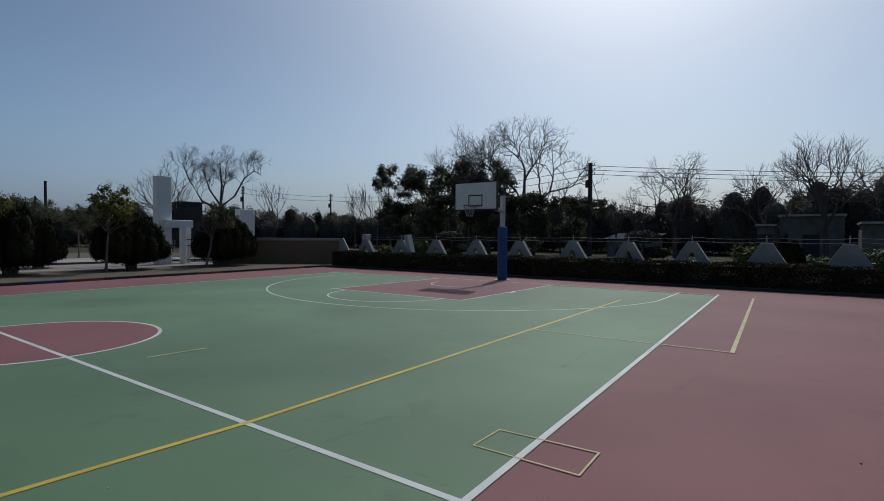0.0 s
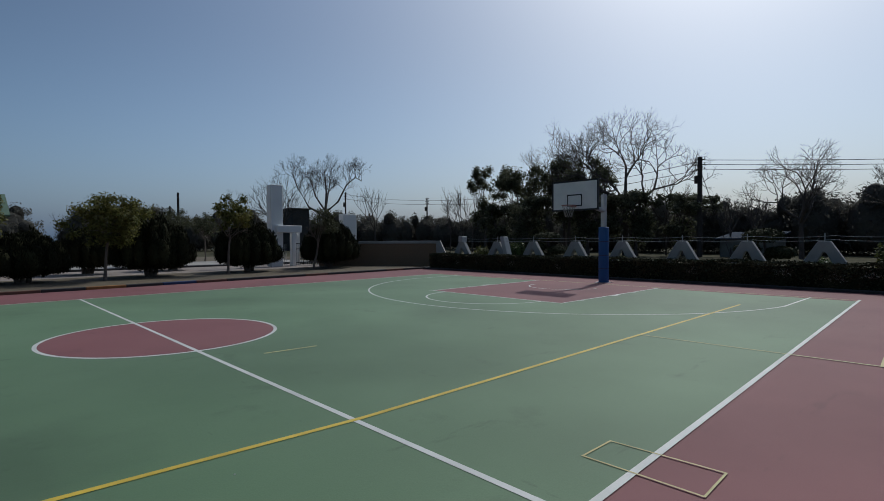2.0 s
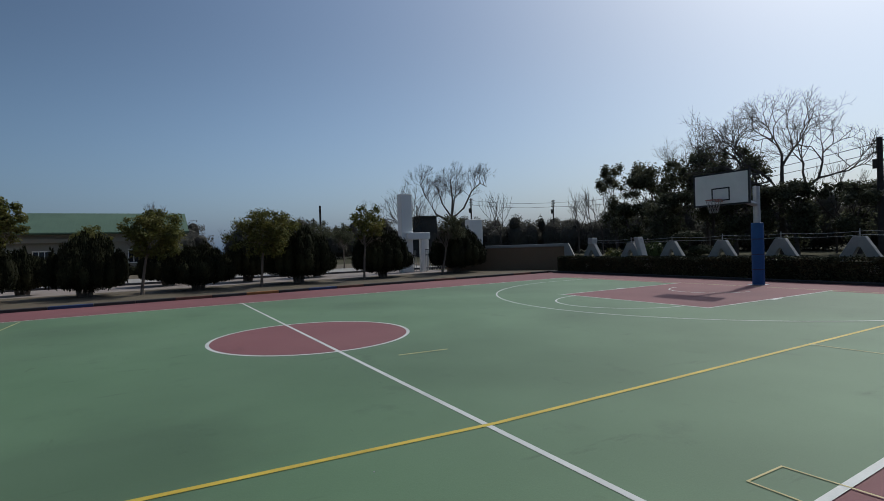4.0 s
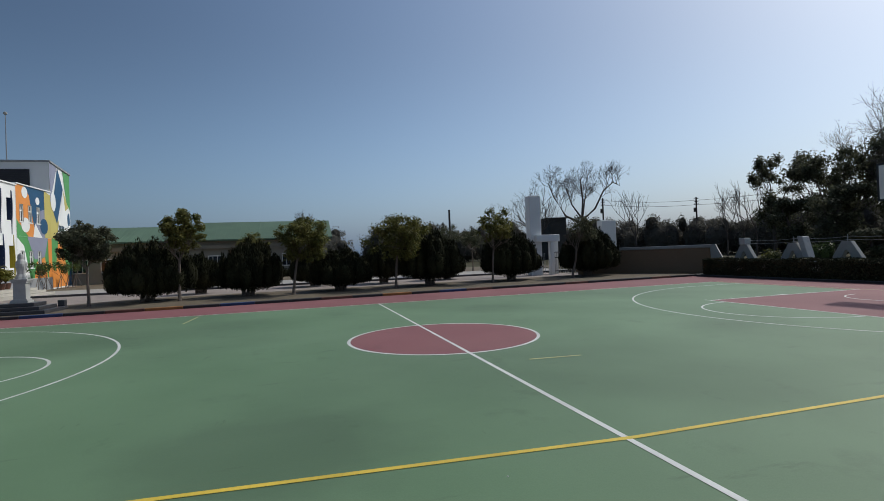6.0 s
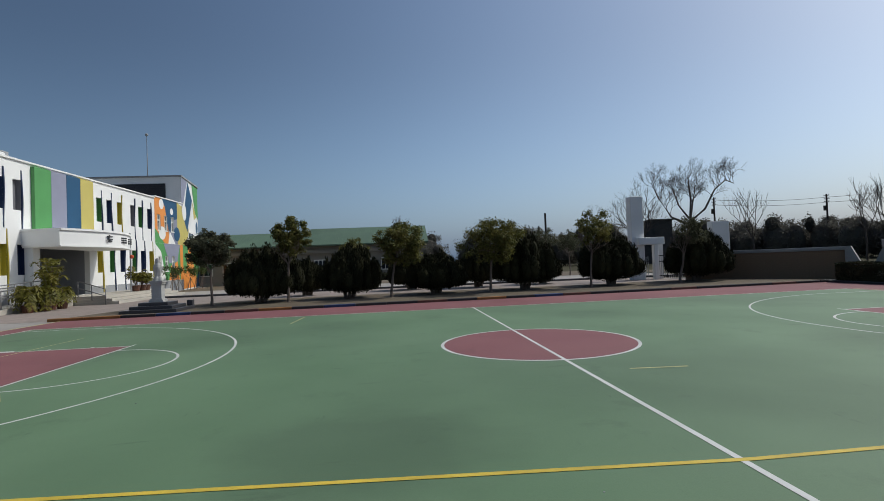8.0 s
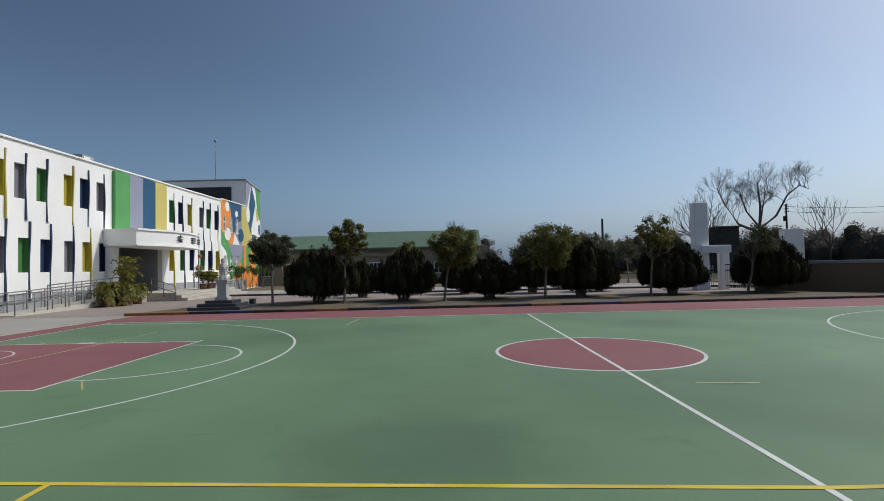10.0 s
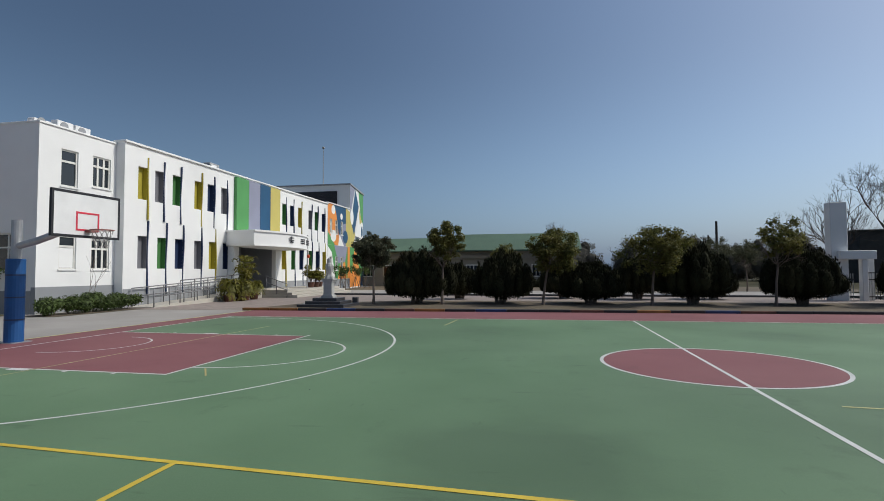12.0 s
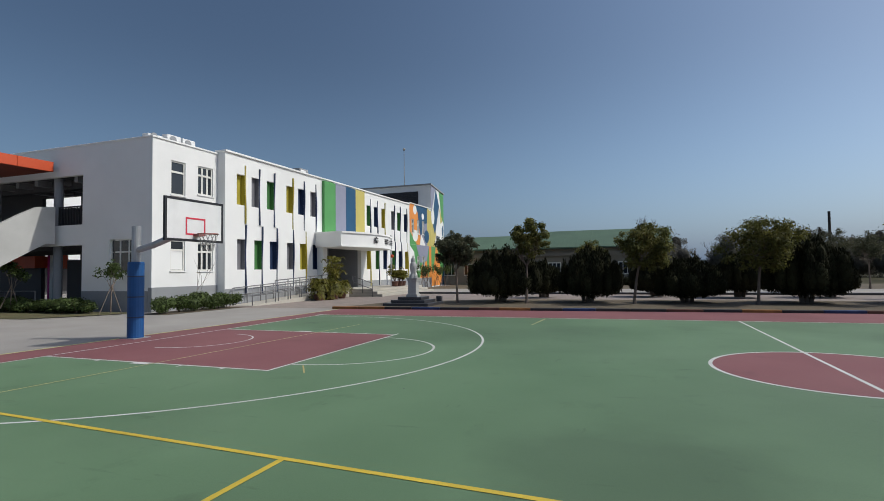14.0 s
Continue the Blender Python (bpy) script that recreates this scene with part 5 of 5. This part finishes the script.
def bare_sapling(x, y, h, seed):
    """Thin leafless shoot between two stakes."""
    r = np.random.default_rng(seed)
    t = thing("young_tree", pose(x, y, -0.02), "thin leafless young tree between stakes by the wall", "tree", "staked saplings")
    bm = bmesh.new()
    for k in range(3):
        limbs(bm, r, (0.03 * k, 0.04 * k, 0), (r.uniform(-0.15, 0.15), r.uniform(-0.2, 0.2), 1), h * 0.55, 0.014, 2, 4, 0.4, 0.3, None, 2, 0.6)
    part("trunk", bm, M_BARK, t)
    for a in (0.6, 3.4):
        bm = bmesh.new()
        tube(bm, [(0.4 * math.cos(a), 0.4 * math.sin(a), 0), (0.02, 0.02, h * 0.4)], 0.016, 5)
        part("stake", bm, M_BARK, t)


sapling(-22.7, 5.9, 2.35, 61)
sapling(-28.0, 5.4, 2.35, 62)
bare_sapling(-20.95, 8.4, 1.95, 63)
for k, y in enumerate((33.2, 34.4, 36.8, 38.2, 39.6)):
    sapling(-20.2, y, 2.3 - 0.2 * (k % 2), 64 + k)


def potted_palm(x, y, h, seed, fronds, label, spread=0.8, z=0.0, droop=0.35):
    r = np.random.default_rng(seed)
    t = thing("potted_plant", pose(x, y, z), label, "potted plant", "potted plants by the porch")
    bm = bmesh.new()
    tube(bm, [(0, 0, 0), (0, 0, 0.3), (0, 0, 0.34), (0, 0, 0.36)], [0.2, 0.27, 0.29, 0.26], 14)
    part("pot", bm, M_TERRA, t, "brown glazed pot")
    V = []
    stems = bmesh.new()
    for k in range(fronds):
        a = r.uniform(0, 6.28)
        hh = h * r.uniform(0.55, 1.0)
        s = spread * r.uniform(0.6, 1.1)
        pts = [Vector((s * f * math.cos(a), s * f * math.sin(a), 0.34 + (hh - 0.34) * (1 - (1 - f) ** 2.2) - droop * s * f ** 3)) for f in (q / 9 for q in range(10))]
        tube(stems, pts[::3], [0.014, 0.01, 0.007, 0.004], 4, cap=False)
        for q in range(3, 10):
            d = (pts[q] - pts[q - 1]).normalized()
            side = d.cross(Vector((0, 0, 1))).normalized()
            for sg in (-1, 1):
                for rep in range(3):
                    p = pts[q] - d * 0.03 * rep
                    tip = p + side * sg * 0.2 * r.uniform(0.7, 1.1) + d * 0.1 - Vector((0, 0, 0.05))
                    mid = (p + tip) / 2
                    V += [tuple(p), tuple(mid + d * 0.032), tuple(tip), tuple(mid - d * 0.032)]
    tagged(part("stemwork", stems, M_BARK, t), kind="stuff")
    o = new("fronds", leaf_mesh("fronds", np.array(V), M_PALM))
    o.parent = t
    tagged(o, kind="stuff")


potted_palm(-19.35, 15.7, 1.55, 71, 42, "bushy yellow green palm in a brown pot", 0.66, 0.0, 1.1)
potted_palm(-19.1, 16.5, 1.5, 72, 42, "bushy yellow green palm in a brown pot", 0.66, 0.0, 1.1)
potted_palm(-19.3, 17.2, 2.75, 73, 30, "taller potted palm with drooping fronds", 0.72, 0.0, 0.5)
potted_palm(-19.2, 17.9, 1.3, 74, 32, "bushy yellow green palm in a brown pot", 0.6, 0.0, 0.9)
potted_palm(-19.0, 24.9, 1.7, 75, 30, "tall green plant in a brown pot", 0.6, 0.495)
potted_palm(-19.0, 25.7, 1.3, 76, 34, "bushy yellow green plant in a brown pot", 0.6, 0.495)
potted_palm(-19.1, 26.5, 1.2, 77, 24, "tall green plant in a brown pot", 0.5, 0.495)
M_VERGE = mat("dry olive grass", (0.15, 0.125, 0.06), 0.95, 1.2, 0.25, 25, 0.5, tint=(0.12, 0.12, 0.05), stain=0.3)
structure(sheet("verge", [(-45, 2.5), (-25.8, 3.15), (-23.7, 3.3), (-22.6, 4.8), (-21.8, 6.45), (-45, 6.45)], M_VERGE, 0.015), "dry grass verge beside the galleries", "grass")
structure(sheet("verge", [(-21.28, 6.0), (-19.8, 6.0), (-19.8, 10.3), (-21.28, 10.3)], M_DUST, 0.0), "narrow earth bed below the end wall", "planting bed")

# ---- green roofed hall ----
hall = thing("green_roofed_hall", pose(0, 0, 0), "long low beige hall with a pale green pitched roof", "hall")
boxpart("wall", (-24, 0.4, 45.4, 54, 0, 3.67), M_BEIGE, hall)
for xa, xb, ridge in ((-25, -11.9, 4.95), (-11.9, 0.9, 5.3)):
    bm = bmesh.new()
    sec = [(44.4, 3.68), (44.4, 3.81), (49.5, ridge + 0.5), (55, 3.81), (55, 3.68)]
    a = [bm.verts.new((xa + 0.01, y, z)) for y, z in sec]
    b = [bm.verts.new((xb - 0.01, y, z)) for y, z in sec]
    bm.faces.new(a)
    bm.faces.new(b[::-1])
    for k in range(5):
        bm.faces.new((a[k], b[k], b[(k + 1) % 5], a[(k + 1) % 5]))
    roof = part("roof", bm, M_ROOFG, hall, "pale green ribbed sheet roof")
    n = int((xb - xa) / 0.45)
    for k in range(n):
        bm = bmesh.new()
        xx = xa + 0.22 + k * 0.45
        dz = (ridge + 0.5 - 3.81) / 5.1
        q = [(xx - 0.03, 44.4, 3.82), (xx + 0.03, 44.4, 3.82), (xx + 0.03, 49.5, ridge + 0.51), (xx - 0.03, 49.5, ridge + 0.51)]
        lo = [bm.verts.new(v) for v in q]
        hi = [bm.verts.new((v[0], v[1], v[2] + 0.02)) for v in q]
        bm.faces.new(hi)
        for j in range(4):
            bm.faces.new((lo[j], lo[(j + 1) % 4], hi[(j + 1) % 4], hi[j]))
        part("rib", bm, M_ROOFG, roof)
boxpart("eave_beam", (-24.8, 0.8, 45.0, 45.39, 2.95, 3.3), M_BEIGE, hall)
for k in range(10):
    xx = -22.5 + k * 2.3
    w = boxpart("window", (xx, xx + 1.3, 45.33, 45.41, 1.0, 2.3), M_FRAME, hall, "pale framed window")
    for j in range(3):
        boxpart("pane", (xx + 0.08 + j * 0.4, xx + 0.42 + j * 0.4, 45.31, 45.328, 1.1, 2.2), M_GLASS, w)
r = np.random.default_rng(80)
t = thing("low_hedge", pose(0, 0, 0), "low dark hedge before the hall", "hedge")
V = leaf_cloud(r, [((x, 42, 0.35), (0.8, 0.5, 0.5)) for x in np.arange(-13, 2, 0.9)], 5000, 0.1, 0.5, 0.2, 0.7)
o = new("foliage", leaf_mesh("foliage", V, M_JUNIPER, [((x, 42, 0.35), (0.8, 0.5, 0.5)) for x in np.arange(-13, 2, 0.9)], None, 0.85))
o.parent = t
tagged(o, kind="stuff")


# ---- winter trees behind ----
def bare_tree(x, y, h, seed, spread=0.55, depth=5, trunk=0.22, label="tall bare winter tree with fine twigs", fork=0.32, kids=3, up=0.16, wide=0.7):
    r = np.random.default_rng(seed)
    t = thing("bare_tree", pose(x, y, -0.05), label, "tree", "bare winter trees")
    bm = bmesh.new()
    tube(bm, [(0, 0, 0), (0.1, 0.05, h * fork * 0.5), (0.05, 0.1, h * fork)], [trunk, trunk * 0.8, trunk * 0.7], 8)
    part("trunk", bm, M_BARKDK, t)
    for k in range(4):
        bm = bmesh.new()
        a = 2 * math.pi * k / 4 + r.uniform(-0.4, 0.4)
        e = wide if k else 0.15
        limbs(bm, r, (0.05, 0.1, h * fork * (1 - 0.06 * k)), (math.cos(a) * e, math.sin(a) * e, 1.0), h * 0.24, trunk * 0.55, depth - 1, 5, spread, up, None, kids, 0.6)
        part("limb", bm, M_BARKDK, t)


bare_tree(45, 14.6, 13.6, 90, 0.78, 7, 0.34, "large spreading bare winter tree", 0.40, 3, 0.05, 1.15)
bare_tree(47, 22.8, 11.0, 91, 0.62, 7, 0.22, fork=0.45, up=0.10, wide=0.8)
bare_tree(45, 0.2, 9.0, 92, 0.75, 6, 0.2, fork=0.36, up=0.06, wide=1.0)
bare_tree(41.5, -10.2, 8.5, 93, 0.55, 6, 0.2, fork=0.36, up=0.16, wide=0.65)
bare_tree(43, -6.5, 7.4, 94, 0.55, 5, 0.15)
bare_tree(46, -14.5, 8.4, 95, 0.55, 5, 0.15)
def arching_tree(x, y, seed):
    """Bare tree with one upright leader and long side limbs that arch out and up."""
    r = np.random.default_rng(seed)
    t = thing("bare_tree", pose(x, y, -0.05), "large bare winter tree with arching side limbs behind the gate", "tree", "bare winter trees")
    ways = (("trunk", [(0, 0, 0), (0.1, 0.1, 3.4), (0.0, 0.0, 6.2)], (0.36, 0.3, 0.26), 0),
            ("limb", [(0, 0, 6.0), (0.25, 0.1, 9.0), (0.05, 0.2, 12.2)], (0.2, 0.13, 0.06), 12),
            ("limb", [(0, 0, 5.4), (-2.6, 0.3, 6.6), (-4.3, 0.5, 9.4), (-5.3, 0.4, 11.6)], (0.2, 0.15, 0.1, 0.05), 13),
            ("limb", [(0, 0, 5.9), (2.0, -0.4, 7.6), (3.5, -0.5, 10.3), (5.3, -0.3, 11.6), (6.6, -0.2, 11.1)], (0.2, 0.15, 0.11, 0.08, 0.04), 14),
            ("limb", [(0, 0, 6.1), (-1.0, 1.2, 8.4), (-1.4, 1.8, 10.8)], (0.15, 0.1, 0.05), 8),
            ("limb", [(0, 0, 6.1), (1.1, 1.0, 8.8), (1.9, 1.5, 11.2)], (0.15, 0.1, 0.05), 8))
    for name, pts, rad, twigs in ways:
        bm = bmesh.new()
        tube(bm, [Vector(p) for p in pts], list(rad), 8)
        for k in range(twigs):
            f = 0.35 + 0.65 * (k + 0.5) / twigs
            g = f * (len(pts) - 1)
            i = min(int(g), len(pts) - 2)
            p = Vector(pts[i]).lerp(Vector(pts[i + 1]), g - i)
            limbs(bm, r, p, (r.uniform(-0.9, 0.9), r.uniform(-0.6, 0.6), 0.8), 1.25, 0.04, 4, 4, 0.7, 0.14, None, 3, 0.64)
        part(name, bm, M_BARKDK, t)


arching_tree(39.0, 60, 96)
bare_tree(30.8, 59, 10.8, 97, 0.5, 5, 0.2)
bare_tree(33.2, 63, 10.8, 98, 0.5, 5, 0.2)
bare_tree(48.2, 60, 11.5, 99, 0.45, 4, 0.15)
for k, (x, y, h) in enumerate(((48, 42.0, 10.5), (48, 39.5, 10.0), (48, 37.8, 10.6), (50, 33, 8.0), (47, 11.5, 9.0), (46, 5.5, 6.5), (46, 3.6, 6.4))):
    bare_tree(x, y, h * 0.85, 100 + k, 0.28, 4, 0.1, "slender upright bare tree", 0.4, 3, 0.3)


def evergreen(x, y, h, w, seed, n=9000, size=0.13, label="tall dark evergreen tree with gaps in its crown"):
    r = np.random.default_rng(seed)
    t = thing("evergreen_tree", pose(x, y, -0.05), label, "tree", "dark evergreen trees")
    bm = bmesh.new()
    tips = []
    tube(bm, [(0, 0, 0), (0.1, 0.2, h * 0.35)], [0.2, 0.14], 7)
    for k in range(6):
        a = 2 * math.pi * k / 6 + r.uniform(-0.3, 0.3)
        limbs(bm, r, (0.1, 0.2, h * (0.2 + 0.03 * k)), (math.cos(a) * 0.55, math.sin(a) * 0.55, 1), h * 0.3, 0.08, 2, 5, 0.55, 0.15, tips, 2)
    part("trunk", bm, M_BARKDK, t)
    blobs = [((p.x, p.y, min(p.z, h * 0.93)), (w * q, w * q, h * 0.3 * q)) for p, q in zip(tips, r.uniform(0.16, 0.38, len(tips)))] + [((r.uniform(-0.5, 0.5) * w, r.uniform(-0.5, 0.5) * w, h * r.uniform(0.2, 0.6)), (w * 0.35, w * 0.35, h * 0.13)) for k in range(8)]
    V = leaf_cloud(r, blobs, n, size, 0.5, 0.3, 0.05)
    o = new("crown", leaf_mesh("crown", V, M_LEAFDK))
    o.parent = t
    tagged(o, kind="stuff")


for k, (x, y, h, w) in enumerate(((44, 31.8, 10.3, 2.2), (46, 28.0, 9.6, 3.0), (45, 24.5, 10.0, 3.4), (45, 20.8, 10.2, 3.2), (43, 17.5, 8.6, 2.8), (44, 13.0, 6.2, 2.6), (46, 9.5, 6.0, 2.6), (40, 22.5, 6.0, 3.0), (42, 15.0, 6.0, 3.0), (41, 27, 5.5, 2.6))):
    evergreen(x, y, h, w, 120 + k)

# ---- far woods ----
r = np.random.default_rng(150)
blobs = []
def wood_line(p0, p1, n, h0, h1, depth):
    for k in range(n):
        f = k / (n - 1)
        h = (h0 + (h1 - h0) * f) * r.uniform(0.72, 1.12)
        x = p0[0] + (p1[0] - p0[0]) * f + r.uniform(-depth, depth)
        y = p0[1] + (p1[1] - p0[1]) * f + r.uniform(-depth, depth)
        w = r.uniform(1.6, 3.0)
        blobs.append(((x, y, h * 0.42), (w, w, h * 0.5)))
        blobs.append(((x + r.uniform(-1.5, 1.5), y + r.uniform(-1.5, 1.5), h * 0.75), (w * 0.5, w * 0.5, h * 0.24)))
        for q in range(3):
            blobs.append(((x + r.uniform(-2, 2), y + r.uniform(-2, 2), h * r.uniform(0.55, 0.92)), (w * r.uniform(0.2, 0.42), w * r.uniform(0.2, 0.42), h * r.uniform(0.08, 0.16))))
wood_line((58, -70), (58, -12), 60, 7.9, 7.2, 3)
wood_line((58, -12), (58, 8), 26, 7.0, 6.3, 3)
wood_line((58, 8), (60, 46), 34, 6.2, 6.0, 3)
wood_line((60, 46), (52, 74), 18, 6.4, 7.5, 3)
wood_line((52, 74), (14, 82), 22, 7.5, 6.5, 4)
wood_line((14, 82), (-40, 86), 26, 6.6, 5.8, 4)
wood_line((62, -70), (63, 46), 60, 5.0, 5.0, 2)
wood_line((63, 46), (56, 78), 20, 5.2, 5.6, 2)
wood_line((56, 78), (-40, 90), 48, 5.4, 5.0, 2)
V = leaf_cloud(r, blobs, 470000, 0.17, 0.4, 0.2, 0.5)
woods = new("far_woods", leaf_mesh("far_woods", V, M_WOOD, [b for i, b in enumerate(blobs) if i % 5 < 2], None, 0.74))
tagged(woods, "dark winter woods along the horizon", "woods", kind="stuff")
bm = bmesh.new()
for (c, q) in blobs[:900:5]:
    for k in range(2):
        limbs(bm, r, (c[0] - 2, c[1] + r.uniform(-2, 2), c[2] * 1.2), (r.uniform(-0.2, 0.2), r.uniform(-0.3, 0.3), 1), c[2] * 0.34, 0.035, 3, 3, 0.5, 0.15, None, 3)
twigs = part("far_twigs", bm, M_BARKDK)
tagged(twigs, "bare twigs standing out of the far woods", "woods", kind="stuff")

# ---- garden beyond the hedge, sheds ----
def cloud_tree(x, y, seed):
    r = np.random.default_rng(seed)
    t = thing("topiary_tree", pose(x, y, -0.02), "cloud pruned dark garden tree", "topiary", "topiary trees")
    blobs = [((0, 0, 1.75), (0.75, 0.75, 0.28)), ((-0.3, 0.5, 1.2), (0.5, 0.5, 0.24)), ((0.1, -0.6, 1.05), (0.55, 0.55, 0.25)), ((0.2, 0.3, 0.7), (0.6, 0.6, 0.25))]
    o = new("foliage", leaf_mesh("foliage", leaf_cloud(r, blobs, 3000, 0.07, 0.5, 0.4, 0.8), M_HEDGE, blobs, None, 0.85))
    o.parent = t
    tagged(o, kind="stuff")
    bm = bmesh.new()
    tube(bm, [(0, 0, 0), (0.12, -0.1, 0.8), (0, 0, 1.7)], [0.09, 0.07, 0.04], 6)
    part("trunk", bm, M_BARKDK, t)


cloud_tree(21.5, -3.4, 160)
cloud_tree(21.5, 7.2, 161)
juniper(19.6, -8.95, 19.0, 20.2, 1.75, 162, True, "dark conical bush behind the fence wires")
for k, (x, y, w, h) in enumerate(((20, -7.6, 0.5, 1.6), (21, -5.6, 0.8, 0.9), (20.5, -9.9, 0.8, 1.2), (20, 10.9, 0.6, 1.3), (21, 9.0, 0.5, 1.6), (22, 3.4, 0.8, 0.8), (20.5, -11.3, 0.8, 1.5))):
    shrub("garden_shrub", x, y, w, w, h, 170 + k, M_LEAF if k in (0, 3) else M_SHRUB, "loose garden shrub behind the fence wires", 1500, 0.06)
M_SHED = mat('dark weathered boards', (0.155, 0.16, 0.145), 0.85, 2, 0.2, 30, 0.2, stain=0.3)
for xa, ya, yb, zt, label in ((42, -7.2, -5.95, 2.75, "small flat roofed shed with a pale roof edge"), (43, -11.3, -7.3, 3.45, "long flat roofed shed with a pale roof edge"), (42, -20.5, -12.0, 2.85, "flat roofed shed with a pale roof edge")):
    sh = thing("shed", pose(0, 0, 0), label, "shed", "garden sheds")
    boxpart("wall", (xa, xa + 4, ya + 0.1, yb - 0.1, -0.05, zt - 0.14), M_SHED, sh)
    boxpart("roof", (xa - 0.4, xa + 4.3, ya, yb, zt - 0.14, zt), M_STONE, sh)
    boxpart("door", (xa - 0.03, xa + 0.01, (ya + yb) / 2 - 0.5, (ya + yb) / 2 + 0.5, 0, 2.0), M_DARK, sh)
house = thing("far_house", pose(0, 0, 0), "dark flat roofed house far behind the gate", "house")
M_HOUSE = mat("dark weathered house wall", (0.05, 0.05, 0.048), 0.9, 1.0, 0.2, 20, 0.2)
boxpart("wall", (36.8, 39.6, 66.0, 70.0, -0.05, 6.55), M_HOUSE, house)
boxpart("roof", (36.6, 39.8, 65.8, 70.2, 6.55, 6.75), M_HOUSE, house)
sh = thing("blue_roofed_shed", pose(0, 0, 0), "low shed with a faded blue sheet roof", "shed")
boxpart("wall", (46, 50, 2.4, 6.4, -0.05, 1.5), M_SHED, sh)
bm = bmesh.new()
v = box(bm, 45.6, 50.4, 2.1, 6.7, 1.5, 1.6)
for q in v:
    q.co.z += (q.co.x - 45.6) * 0.12
M_SHEET = mat("faded blue sheet", (0.035, 0.05, 0.075), 0.95, 1, 0.1, 20, 0.1)
M_SHEET.node_tree.nodes["Principled BSDF"].inputs["Specular IOR Level"].default_value = 0.08
part("roof", bm, M_SHEET, sh)

# ---- poles and wires ----
def pole(x, y, h, w=0.13, arms=True, label="dark utility pole with insulators"):
    t = thing("utility_pole", pose(x, y, -0.05), label, "utility pole", "utility poles")
    bm = bmesh.new()
    tube(bm, [(0, 0, 0), (0, 0, h)], [w, w * 0.8], 10)
    part("shaft", bm, M_POLE, t)
    if arms:
        for k, zz in enumerate((h - 0.25, h - 0.7, h - 1.1)):
            boxpart("crossarm", (-0.06, 0.06, -0.45, 0.45, zz, zz + 0.06), M_POLE, t)
            for s in (-0.4, 0.4):
                bm = bmesh.new()
                tube(bm, [(0, s, zz + 0.06), (0, s, zz + 0.2)], 0.04, 6)
                part("insulator", bm, M_PLINTH, t)
        boxpart("meter_box", (-0.2, 0.0, 0.1, 0.4, h - 2.3, h - 1.6), M_POLE, t)


pole(45, 7.72, 8.75, 0.24)
pole(42.6, 60, 9.2, 0.14)
pole(58, 58.0, 9.0, 0.14)
pole(18.7, 62, 7.9, 0.17, False, "plain dark pole rising behind the trees")
pole(18.0, 63, 6.2, 0.12, False, "plain dark pole rising behind the trees")


def wire(name, a, b, sag):
    bm = bmesh.new()
    a, b = Vector(a), Vector(b)
    pts = [a.lerp(b, k / 16) - Vector((0, 0, sag * 4 * (k / 16) * (1 - k / 16))) for k in range(17)]
    tube(bm, pts, 0.028, 4)
    o = part(name, bm, M_POLE)
    tagged(o, "black overhead wire between utility poles", "wire", "overhead wires")


for k, zz in enumerate((8.45, 8.05, 7.65)):
    wire("overhead_wire", (45, 7.7, zz), (80, -45, zz + 0.3), 0.8)
for k, zz in enumerate((8.3, 7.6)):
    wire("overhead_wire", (45, 7.7, zz), (58, 58, zz + 0.2), 1.0)
    wire("overhead_wire", (42.6, 60, zz + 0.5), (58, 58, zz + 0.2), 0.3)
wire("guy_wire", (45, 7.7, 7.6), (45, 5.2, 0.0), 0.0)

# ---- litter on the court ----
def pebble(x, y, size, seed, material, label):
    """Small uneven stone lying on the surface."""
    r = np.random.default_rng(seed)
    bm = bmesh.new()
    bmesh.ops.create_icosphere(bm, subdivisions=2, radius=size)
    for v in bm.verts:
        v.co *= r.uniform(0.8, 1.15)
        v.co.z = max(v.co.z * 0.55, -0.3 * size) + 0.3 * size
    o = part("pebble", bm, material)
    o.matrix_world = pose(x, y, 0.004)
    tagged(o, label, "pebble", "litter on the court")


pebble(2.12, -10.16, 0.009, 201, M_BLACKST, "small dark pebble lying on the red surface")
pebble(-1.29, -6.22, 0.008, 202, M_STONE, "small pale crumb lying on the green court")
pebble(-5.83, -2.94, 0.009, 203, M_BLACKST, "small dark pebble lying on the green court")
